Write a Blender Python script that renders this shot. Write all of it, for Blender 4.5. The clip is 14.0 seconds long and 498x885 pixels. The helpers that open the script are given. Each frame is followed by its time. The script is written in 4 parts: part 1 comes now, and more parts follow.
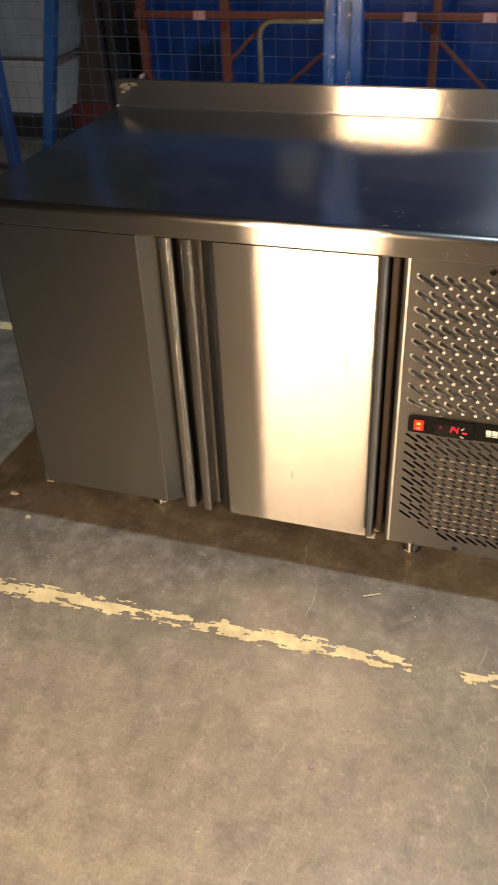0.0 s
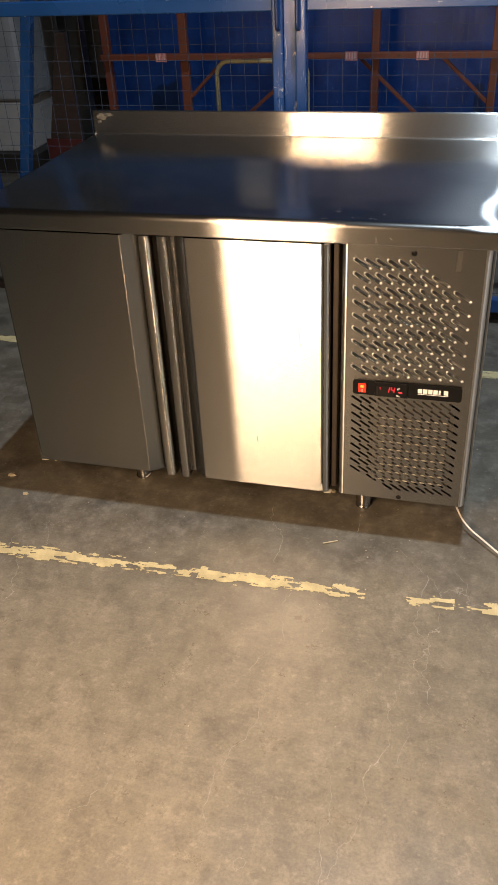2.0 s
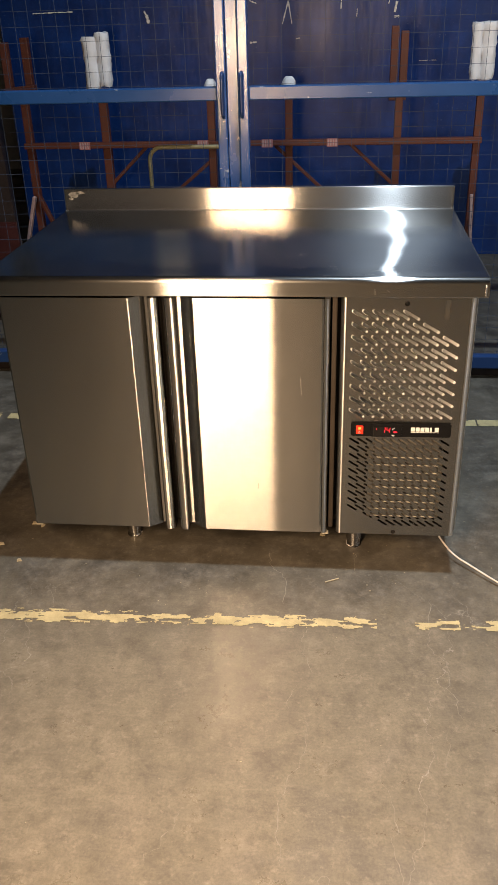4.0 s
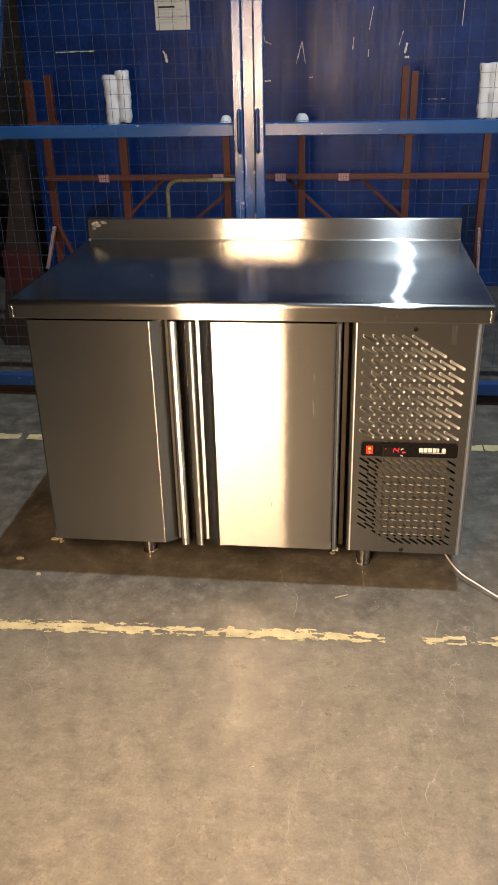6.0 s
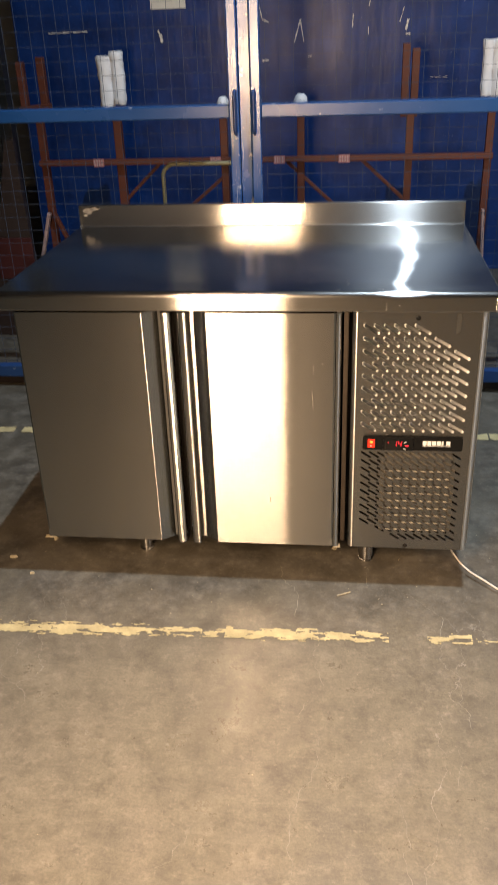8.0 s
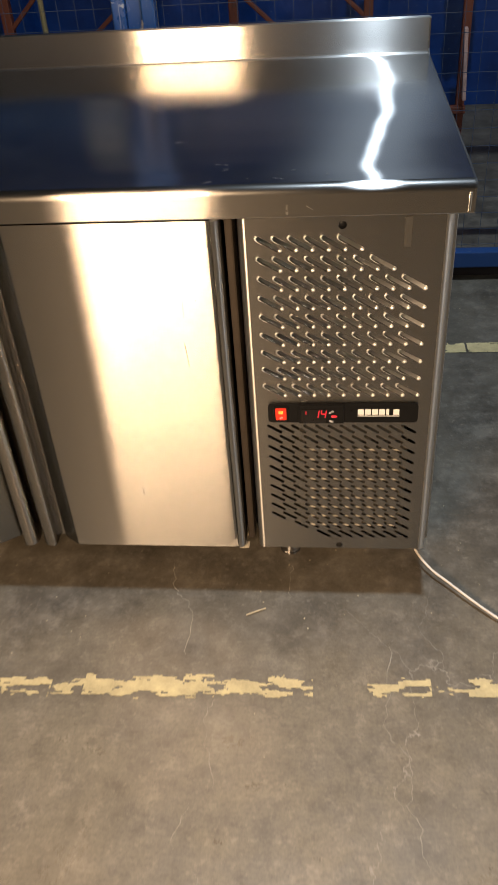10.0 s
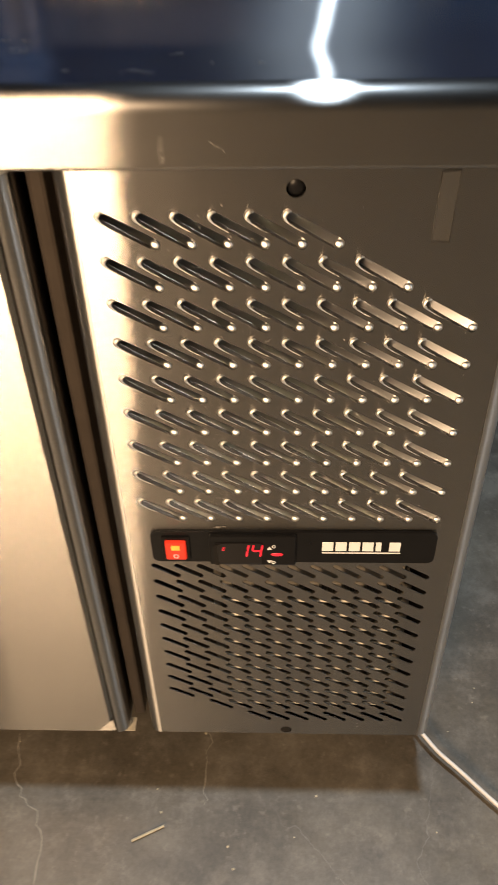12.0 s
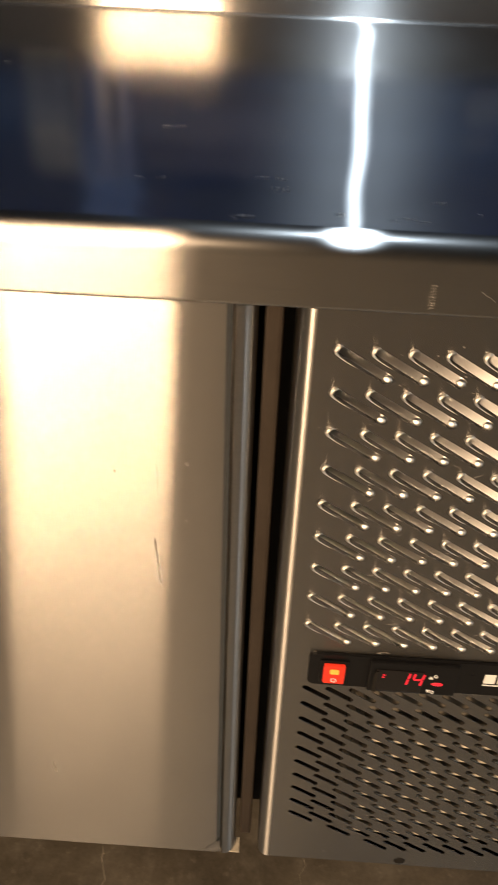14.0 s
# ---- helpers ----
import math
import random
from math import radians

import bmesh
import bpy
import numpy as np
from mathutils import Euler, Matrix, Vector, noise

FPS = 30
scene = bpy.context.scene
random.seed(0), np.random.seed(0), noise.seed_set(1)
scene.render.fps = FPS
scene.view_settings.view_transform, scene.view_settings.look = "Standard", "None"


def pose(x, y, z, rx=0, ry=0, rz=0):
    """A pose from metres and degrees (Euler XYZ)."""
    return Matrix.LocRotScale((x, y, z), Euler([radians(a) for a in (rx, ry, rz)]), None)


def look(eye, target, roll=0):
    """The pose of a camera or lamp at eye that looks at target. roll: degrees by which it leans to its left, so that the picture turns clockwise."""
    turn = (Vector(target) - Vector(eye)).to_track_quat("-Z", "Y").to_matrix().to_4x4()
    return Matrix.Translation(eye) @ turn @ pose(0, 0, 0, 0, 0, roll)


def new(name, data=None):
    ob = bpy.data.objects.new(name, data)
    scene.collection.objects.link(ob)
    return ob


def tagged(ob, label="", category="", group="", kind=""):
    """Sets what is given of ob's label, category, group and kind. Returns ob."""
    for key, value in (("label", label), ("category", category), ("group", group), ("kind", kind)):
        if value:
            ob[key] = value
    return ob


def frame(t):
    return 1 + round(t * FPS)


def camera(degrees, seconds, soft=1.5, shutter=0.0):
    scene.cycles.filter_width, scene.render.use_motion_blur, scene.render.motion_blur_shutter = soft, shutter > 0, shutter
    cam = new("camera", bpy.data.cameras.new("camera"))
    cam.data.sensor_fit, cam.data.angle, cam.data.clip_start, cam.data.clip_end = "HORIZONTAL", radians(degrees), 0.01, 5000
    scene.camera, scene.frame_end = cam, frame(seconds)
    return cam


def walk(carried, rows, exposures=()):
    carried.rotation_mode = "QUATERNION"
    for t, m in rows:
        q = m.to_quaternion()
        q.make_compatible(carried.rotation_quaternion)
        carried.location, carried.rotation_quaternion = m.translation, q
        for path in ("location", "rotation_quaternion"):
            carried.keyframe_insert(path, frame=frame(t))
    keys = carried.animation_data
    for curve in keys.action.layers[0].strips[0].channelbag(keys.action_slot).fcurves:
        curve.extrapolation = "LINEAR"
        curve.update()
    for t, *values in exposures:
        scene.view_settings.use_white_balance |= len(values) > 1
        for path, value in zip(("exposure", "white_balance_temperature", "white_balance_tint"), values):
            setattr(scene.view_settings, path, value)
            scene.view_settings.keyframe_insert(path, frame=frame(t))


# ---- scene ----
from mathutils.geometry import tessellate_polygon

cam = camera(33.5, 14.0, shutter=0.4)
PATH = [
    (0, (1.042, -1.378, 1.36), (0.508, 0.161, 0.2), -2.7),
    (0.5, (0.999, -1.489, 1.374), (0.623, 0.127, 0.257), -2.1),
    (1, (1.038, -1.552, 1.39), (0.656, 0.089, 0.312), -1.5),
    (1.5, (1.143, -1.632, 1.37), (0.7, -0.023, 0.268), -2.9),
    (2, (1.136, -1.699, 1.392), (0.663, -0.091, 0.301), -3.1),
    (2.5, (1.038, -1.783, 1.401), (0.721, -0.088, 0.388), -1.8),
    (3, (0.904, -1.867, 1.39), (0.699, -0.125, 0.43), -1.7),
    (3.2, (0.868, -1.877, 1.382), (0.665, -0.128, 0.433), -1.9),
    (5.5, (0.847, -1.925, 1.394), (0.649, -0.156, 0.48), -1.3),
    (6, (0.847, -1.979, 1.396), (0.625, -0.19, 0.531), -1.4),
    (6.5, (0.846, -1.983, 1.401), (0.614, -0.177, 0.574), -1.8),
    (7, (0.849, -1.961, 1.4), (0.624, -0.152, 0.578), -2.0),
    (7.5, (0.852, -1.949, 1.4), (0.617, -0.147, 0.565), -2.3),
    (8, (0.854, -1.899, 1.388), (0.624, -0.128, 0.488), -2.1),
    (8.5, (0.904, -1.72, 1.353), (0.677, -0.053, 0.272), -2.5),
    (9, (0.99, -1.513, 1.345), (0.762, 0.098, 0.182), -2.6),
    (9.2, (0.999, -1.443, 1.327), (0.786, 0.152, 0.139), -2.4),
    (11.3, (1.022, -0.678, 1.097), (0.822, 0.881, -0.139), -7.1),
    (11.5, (1.03, -0.626, 1.071), (0.816, 0.915, -0.186), -6.6),
    (12, (1.009, -0.49, 0.98), (0.942, 1.014, -0.336), -1.5),
    (12.5, (1.003, -0.432, 0.939), (1.023, 1.02, -0.435), 0.7),
    (13, (0.981, -0.422, 0.951), (1.008, 1.049, -0.403), 2.9),
    (13.5, (0.908, -0.437, 0.973), (0.913, 1.132, -0.268), 3.8),
    (14, (0.854, -0.47, 1.004), (0.804, 1.152, -0.166), 2.4),
]
EXPOSURES = [(0, -0.25), (0.5, -0.42), (1, -0.42), (1.5, -0.30), (2.0, -0.36), (3.2, -0.36), (5.5, -0.34), (6.5, -0.15), (8, -0.18), (8.5, -0.32), (9.2, -0.46), (11.3, -0.66), (12, -0.62), (12.5, -0.50), (13, -0.44), (13.5, -0.55), (14, -0.74)]
walk(cam, [(t, look(eye, target, roll)) for t, eye, target, roll in PATH], EXPOSURES)

# ---- light: a warm soft lamp on the near side, a cool high lamp over the counter, a pale one further off in the hall ----
world = bpy.data.worlds.new("dim_hall")
scene.world = world
world.use_nodes = True
world.node_tree.nodes["Background"].inputs[0].default_value = (0.55, 0.65, 0.8, 1)
world.node_tree.nodes["Background"].inputs[1].default_value = 0.012


def area_lamp(name, power, colour, size, m, size_y=None, spread=180):
    data = bpy.data.lights.new(name, "AREA")
    data.energy, data.color, data.size = power, colour, size
    data.spread = radians(spread)
    if size_y:
        data.shape, data.size_y = "RECTANGLE", size_y
    else:
        data.shape = "DISK"
    ob = new(name, data)
    ob.matrix_world = m
    return ob


area_lamp("soft_lamp", 121, (1.0, 0.684, 0.412), 0.565, look((0.350, -1.65, 1.28), (1.30, -0.95, 0.68), 31.8), 0.56)
area_lamp("side_lamp", 30, (0.97, 0.96, 0.94), 0.5, look((3.3, -1.9, 2.3), (1.2, -0.2, 0.3)), 0.9)
area_lamp("high_lamp", 175, (0.70, 0.85, 1.0), 0.075, look((1.29, -0.13, 5.6), (1.29, -0.12, 0.0)), spread=115)


# ---- materials ----
class Mat:
    """A node material under construction, with helpers for the nodes used here."""

    def __init__(self, name):
        self.m = bpy.data.materials.new(name)
        self.m.use_nodes = True
        self.t = self.m.node_tree
        self.p = self.t.nodes["Principled BSDF"]
        self.c = self.t.nodes.new("ShaderNodeTexCoord")

    def put(self, socket, value):
        if hasattr(value, "links"):
            self.t.links.new(value, socket)
        else:
            socket.default_value = value

    def node(self, kind, **values):
        n = self.t.nodes.new(kind)
        for key, v in values.items():
            self.put(n.inputs[key.replace("_", " ")], v)
        return n

    def coords(self, stretch=(1, 1, 1), space="Object"):
        n = self.t.nodes.new("ShaderNodeMapping")
        self.put(n.inputs["Vector"], self.c.outputs[space])
        n.inputs["Scale"].default_value = stretch
        return n.outputs[0]

    def noise(self, scale, detail=4.0, rough=0.55, stretch=(1, 1, 1), space="Object"):
        n = self.node("ShaderNodeTexNoise", Vector=self.coords(stretch, space), Scale=scale, Detail=detail, Roughness=rough)
        return n.outputs["Fac"]

    def ramp(self, fac, stops):
        n = self.t.nodes.new("ShaderNodeValToRGB")
        self.put(n.inputs[0], fac)
        e = n.color_ramp.elements
        while len(e) < len(stops):
            e.new(0.5)
        for el, (at, col) in zip(e, stops):
            el.position = at
            el.color = (*col, 1) if len(col) == 3 else col
        return n.outputs[0]

    def grey(self, fac, lo, hi, a=0.0, b=1.0):
        n = self.node("ShaderNodeMapRange", Value=fac)
        n.inputs[1].default_value, n.inputs[2].default_value = lo, hi
        n.inputs[3].default_value, n.inputs[4].default_value = a, b
        return n.outputs[0]

    def mix(self, fac, a, b, blend="MIX"):
        n = self.t.nodes.new("ShaderNodeMix")
        n.data_type, n.blend_type = "RGBA", blend
        self.put(n.inputs[0], fac)
        self.put(n.inputs[6], (*a, 1) if isinstance(a, tuple) else a)
        self.put(n.inputs[7], (*b, 1) if isinstance(b, tuple) else b)
        return n.outputs[2]

    def bump(self, height, strength, distance):
        n = self.node("ShaderNodeBump", Height=height, Strength=strength, Distance=distance)
        self.put(self.p.inputs["Normal"], n.outputs[0])

    def set(self, **values):
        for key, v in values.items():
            if isinstance(v, tuple) and len(v) == 3:
                v = (*v, 1)
            self.put(self.p.inputs[key.replace("_", " ")], v)
        return self.m


def steel(name, base, core, smear, share, grain=(3, 260, 260), lean=None, dust=0.0, halo=None, halo_share=0.0, tails=(True, True, True)):
    """Brushed stainless steel. core, smear: two sheens, each as (spread along the mesh's u direction, spread across
    it); share: that of the second; lean: a tilt added to the shading normals, so that pressed facets catch the lamps;
    dust: the share of a dull film.
    """
    s = Mat(name)
    s.t.nodes.remove(s.p)
    fine = s.noise(3.0, 3, 0.6, grain)
    wipe = s.noise(2.2, 5, 0.6, (1.0, 1.0, 0.7))
    spots = s.noise(38, 3, 0.55)
    tangent = s.t.nodes.new("ShaderNodeTangent")
    tangent.direction_type, tangent.uv_map = "UV_MAP", "brushed"
    col = s.mix(s.grey(fine, 0.25, 0.75), tuple(c * 0.88 for c in base), base)
    col = s.mix(s.grey(spots, 0.64, 0.74, 0, 0.3), col, tuple(c * 0.72 for c in base))
    smudge = s.noise(9, 6, 0.7, (1.0, 1.0, 0.55))
    col = s.mix(s.grey(smudge, 0.5, 0.72, 0, 0.2), col, tuple(c * 0.66 for c in base))
    lobes = []
    for along, across in (core, smear, halo) if halo else (core, smear):
        r = math.sqrt(math.sqrt(along * across))
        lobe = s.node("ShaderNodeBsdfAnisotropic", Color=col, Roughness=s.grey(wipe, 0.3, 0.75, r * 0.985, r * 1.025), Anisotropy=math.sqrt(across / along) - 1)
        lobe.distribution = "GGX" if tails[len(lobes)] else "BECKMANN"
        s.put(lobe.inputs["Tangent"], tangent.outputs[0])
        if lean:
            geo = s.t.nodes.new("ShaderNodeNewGeometry")
            add = s.t.nodes.new("ShaderNodeVectorMath")
            s.put(add.inputs[0], geo.outputs["Normal"])
            add.inputs[1].default_value = lean
            unit = s.t.nodes.new("ShaderNodeVectorMath")
            unit.operation = "NORMALIZE"
            s.put(unit.inputs[0], add.outputs[0])
            s.put(lobe.inputs["Normal"], unit.outputs[0])
        lobes.append(lobe)
    m = s.t.nodes.new("ShaderNodeMixShader")
    s.put(m.inputs[0], s.grey(wipe, 0.3, 0.75, share * 0.85, share * 1.15))
    s.put(m.inputs[1], lobes[0].outputs[0])
    s.put(m.inputs[2], lobes[1].outputs[0])
    if halo:
        wide = s.t.nodes.new("ShaderNodeMixShader")
        wide.inputs[0].default_value = halo_share
        s.put(wide.inputs[1], m.outputs[0])
        s.put(wide.inputs[2], lobes[2].outputs[0])
        m = wide
    if dust:
        film = s.node("ShaderNodeBsdfDiffuse", Color=(0.5, 0.5, 0.5, 1))
        dull = s.t.nodes.new("ShaderNodeMixShader")
        s.put(dull.inputs[0], s.grey(smudge, 0.35, 0.7, dust * 0.7, dust * 1.4))
        s.put(dull.inputs[1], m.outputs[0])
        s.put(dull.inputs[2], film.outputs[0])
        m = dull
    s.put(s.t.nodes["Material Output"].inputs["Surface"], m.outputs[0])
    return s.m


STEEL = steel("brushed_steel", (0.425, 0.413, 0.396), (0.40, 0.0070), (0.40, 0.080), 0.075, tails=(False, True, True))
STEEL_PANEL = steel("cover_steel", (0.42, 0.406, 0.388), (0.44, 0.0070), (0.40, 0.075), 0.055, tails=(False, True, True))
STEEL_EDGE = steel("rolled_edge_steel", (0.37, 0.36, 0.345), (0.34, 0.013), (0.12, 0.05), 0.22, tails=(False, True, True))
STEEL_UP = steel("upstand_steel", (0.46, 0.445, 0.425), (0.24, 0.010), (0.35, 0.28), 0.055, halo=(0.9, 0.03), halo_share=0.05)
STEEL_TOP = steel("worktop_steel", (0.43, 0.42, 0.405), (0.027, 0.026), (0.95, 0.0045), 0.035, dust=0.013, halo=(0.95, 0.060), halo_share=0.03, tails=(False, False, False))
STEEL_PRESSED = steel("pressed_steel", (0.44, 0.44, 0.44), (0.22, 0.085), (0.3, 0.2), 0.01, lean=(-0.555, 0, 0.49), tails=(False, False, False))
STEEL_GLINT = steel("bead_glint_steel", (0.70, 0.69, 0.67), (0.22, 0.22), (0.3, 0.3), 0.1, lean=(-0.14, 0, 0.36), tails=(False, False, False))
STEEL_CORNER = steel("corner_fold_steel", (0.60, 0.59, 0.575), (0.36, 0.06), (0.3, 0.3), 0.08)
STEEL_ROUND = steel("rounded_fold_steel", (0.52, 0.51, 0.495), (0.32, 0.04), (0.3, 0.3), 0.05)
STEEL_GROOVE_SHADE = steel("shaded_grip_fold_steel", (0.25, 0.255, 0.25), (0.10, 0.05), (0.3, 0.2), 0.1)
STEEL_FOLD = steel("polished_fold_steel", (0.46, 0.465, 0.465), (0.30, 0.025), (0.3, 0.2), 0.06)


def make_concrete():
    s = Mat("worn_concrete")
    big = s.noise(0.8, 6, 0.6)
    mid = s.noise(7.5, 8, 0.7)
    fine = s.noise(38, 8, 0.78)
    scuff = s.noise(6, 6, 0.65, (1.3, 0.7, 1))
    cloud = s.noise(2.1, 7, 0.68)
    col = s.ramp(big, [(0.30, (0.146, 0.124, 0.090)), (0.55, (0.174, 0.148, 0.107)), (0.75, (0.196, 0.167, 0.122))])
    col = s.mix(s.grey(cloud, 0.42, 0.62, 0, 0.26), col, (0.078, 0.064, 0.046))
    col = s.mix(s.grey(mid, 0.44, 0.62, 0, 0.30), col, (0.074, 0.060, 0.045))
    col = s.mix(s.grey(scuff, 0.52, 0.70, 0, 0.38), col, (0.242, 0.200, 0.148))
    col = s.mix(s.grey(fine, 0.42, 0.66, 0, 0.42), col, (0.078, 0.064, 0.046))
    pale = s.noise(24, 6, 0.75)
    col = s.mix(s.grey(pale, 0.54, 0.68, 0, 0.42), col, (0.281, 0.233, 0.175))
    blot = s.noise(17, 6, 0.7)
    col = s.mix(s.grey(blot, 0.52, 0.66, 0, 0.38), col, (0.054, 0.044, 0.033))
    grain = s.noise(170, 5, 0.7)
    col = s.mix(s.grey(grain, 0.42, 0.62, 0, 0.30), col, (0.058, 0.047, 0.035))
    fleck = s.noise(75, 4, 0.6)
    col = s.mix(s.grey(fleck, 0.60, 0.70, 0, 0.22), col, (0.317, 0.265, 0.199))
    for turn, amount in ((0.5, 0.13), (-0.9, 0.11), (1.4, 0.10)):
        way = s.t.nodes.new("ShaderNodeMapping")
        s.put(way.inputs["Vector"], s.c.outputs["Object"])
        way.inputs["Rotation"].default_value = (0, 0, turn)
        way.inputs["Scale"].default_value = (1.0, 9.0, 1.0)
        rub = s.node("ShaderNodeTexNoise", Vector=way.outputs[0], Scale=7.0, Detail=8.0, Roughness=0.72, Distortion=0.7)
        col = s.mix(s.grey(rub.outputs["Fac"], 0.56, 0.70, 0, amount), col, (0.300, 0.250, 0.190))
    crack = s.node("ShaderNodeTexVoronoi", Vector=s.coords(), Scale=1.7)
    crack.feature = "DISTANCE_TO_EDGE"
    wob = s.node("ShaderNodeTexNoise", Vector=s.coords(), Scale=9.0, Detail=5.0)
    warp = s.t.nodes.new("ShaderNodeVectorMath")
    warp.operation = "MULTIPLY_ADD"
    s.put(warp.inputs[0], wob.outputs["Color"])
    warp.inputs[1].default_value = (0.16, 0.16, 0.16)
    s.put(warp.inputs[2], s.coords((1.5, 0.55, 1)))
    s.put(crack.inputs["Vector"], warp.outputs[0])
    line = s.grey(crack.outputs["Distance"], 0.0004, 0.0016, 1, 0)
    broken = s.grey(s.noise(1.3, 3), 0.55, 0.64, 0, 1)
    both = s.t.nodes.new("ShaderNodeMath")
    both.operation = "MULTIPLY"
    s.put(both.inputs[0], line)
    s.put(both.inputs[1], broken)
    col = s.mix(s.grey(both.outputs[0], 0, 1, 0, 0.5), col, (0.353, 0.313, 0.262))
    # past the painted line: grey dirt, deepened under the counter for its shade
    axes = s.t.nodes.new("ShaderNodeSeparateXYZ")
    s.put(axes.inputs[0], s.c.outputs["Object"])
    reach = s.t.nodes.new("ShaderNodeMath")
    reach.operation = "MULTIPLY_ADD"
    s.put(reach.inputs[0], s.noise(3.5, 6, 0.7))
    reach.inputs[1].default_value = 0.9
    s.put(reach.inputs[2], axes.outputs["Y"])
    dirt_shade = s.grey(reach.outputs[0], 0.04, 0.54)
    shaded_grime = s.mix(s.grey(s.noise(12, 9, 0.74), 0.41, 0.61), (0.014, 0.012, 0.0095), (0.106, 0.093, 0.074))
    shaded_grime = s.mix(s.grey(s.noise(70, 4, 0.6), 0.60, 0.70, 0, 0.30), shaded_grime, (0.24, 0.21, 0.165))
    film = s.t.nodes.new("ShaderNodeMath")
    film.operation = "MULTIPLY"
    s.put(film.inputs[0], dirt_shade)
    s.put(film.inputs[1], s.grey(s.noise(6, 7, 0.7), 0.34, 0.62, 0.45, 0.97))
    col = s.mix(film.outputs[0], col, shaded_grime)
    s.bump(s.mix(0.5, fine, mid), 0.25, 0.002)
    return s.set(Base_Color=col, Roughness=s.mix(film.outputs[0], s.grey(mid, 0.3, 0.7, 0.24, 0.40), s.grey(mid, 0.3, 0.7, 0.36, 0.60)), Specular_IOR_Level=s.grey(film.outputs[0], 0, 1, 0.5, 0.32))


CONCRETE = make_concrete()


def plain(name, base, rough=0.5, metal=0.0, vary=0.15, scale=12, bump=0.1, stretch=(1, 1, 1), spec=0.5, **more):
    s = Mat(name)
    n1, n2 = s.noise(scale, 5, 0.6, stretch), s.noise(scale * 9, 3, 0.6, stretch)
    dark = tuple(c * (1 - vary * 2) for c in base)
    col = s.mix(s.grey(n1, 0.3, 0.75), dark, base)
    col = s.mix(s.grey(n2, 0.45, 0.8, 0, vary), col, tuple(min(1, c * 1.5) for c in base))
    if bump:
        s.bump(n2, bump, 0.002)
    return s.set(Base_Color=col, Roughness=s.grey(n1, 0.3, 0.7, rough - 0.08, rough + 0.08), Metallic=metal, Specular_IOR_Level=spec, **more)


def chipped(name, base, chip, rough, amount=0.66, scale=26, spec=0.5, scraped=False):
    """Gloss paint on metal, with worn spots."""
    s = Mat(name)
    n1, n2, n3 = s.noise(3, 5), s.noise(scale, 6, 0.65), s.noise(90, 3)
    col = s.mix(s.grey(n1, 0.3, 0.7), tuple(c * 0.75 for c in base), base)
    worn = s.grey(n2, amount, amount + 0.05)
    col = s.mix(worn, col, chip)
    if scraped:
        lines = s.noise(16, 7, 0.72, (5, 5, 0.30))
        col = s.mix(s.grey(lines, 0.60, 0.66, 0, 0.7), col, chip)
        col = s.mix(s.grey(lines, 0.40, 0.34, 0, 0.6), col, tuple(c * 0.35 for c in base))
        s.bump(s.mix(0.7, n3, lines), 0.35, 0.002)
    else:
        s.bump(s.mix(0.3, n3, n1), 0.12, 0.002)
    return s.set(Base_Color=col, Roughness=s.grey(n1, 0.3, 0.7, rough - 0.06, rough + 0.1), Specular_IOR_Level=spec)


BLUE_PAINT = chipped("blue_gloss_paint", (0.016, 0.075, 0.235), (0.40, 0.45, 0.52), 0.28)
BLUE_POST = chipped("worn_blue_post_paint", (0.02, 0.085, 0.28), (0.42, 0.45, 0.50), 0.22, 0.62, 34, 1.0, scraped=True)
BLUE_RAIL = chipped("dull_blue_rail_paint", (0.012, 0.045, 0.15), (0.20, 0.24, 0.30), 0.35)
BLUE_DARK = chipped("dark_blue_paint", (0.012, 0.035, 0.12), (0.10, 0.14, 0.24), 0.35)
RED_OXIDE = chipped("red_oxide_paint", (0.104, 0.023, 0.010), (0.05, 0.018, 0.012), 0.55, 0.60)
WIRE = plain("zinc_wire", (0.045, 0.062, 0.10), 0.7, 0.0, 0.1, 40, 0, spec=0.15)
WHITE_FILM = plain("white_wrapping", (0.80, 0.80, 0.81), 0.45, 0, 0.05, 30, 0.5)
PALE_YELLOW = plain("pale_yellow_paint", (0.25, 0.225, 0.12), 0.45, 0, 0.15, 18)
BLACK_PLASTIC = plain("black_plastic", (0.006, 0.006, 0.0065), 0.35, 0, 0.1, 60, 0.05, spec=0.18)
# near-black rubber, also put behind gaps and slots as their shade
DARK_VOID = plain("gap_shade_rubber", (0.012, 0.0105, 0.009), 0.7, 0, 0.1, 30, spec=0.2)
GASKET = plain("grey_gasket", (0.10, 0.095, 0.085), 0.6, 0, 0.1, 30)
WHITE_PRINT = plain("white_print", (0.75, 0.75, 0.73), 0.5, 0, 0.03, 50, 0)
PAPER = plain("notice_paper", (0.74, 0.68, 0.58), 0.8, 0, 0.05, 8, 0.1)
INK = plain("grey_ink", (0.46, 0.43, 0.38), 0.8, 0, 0.05, 30, 0)
BLACK_INK = plain("black_ink", (0.02, 0.02, 0.02), 0.7, 0, 0.05, 30, 0)
CORD = plain("white_cord", (0.56, 0.50, 0.43), 0.65, 0, 0.08, 40, 0.1)
YELLOW_LINE = plain("yellow_floor_paint", (0.46, 0.37, 0.185), 0.6, 0, 0.2, 25, 0.3)
RED_PAINT = plain("dull_red_paint", (0.042, 0.005, 0.006), 0.5, 0, 0.2, 10)
BROWN_RED = plain("brown_red_board", (0.016, 0.008, 0.007), 0.6, 0, 0.2, 8)
BLACK_METAL = plain("black_metal", (0.02, 0.018, 0.016), 0.5, 0, 0.2, 10)
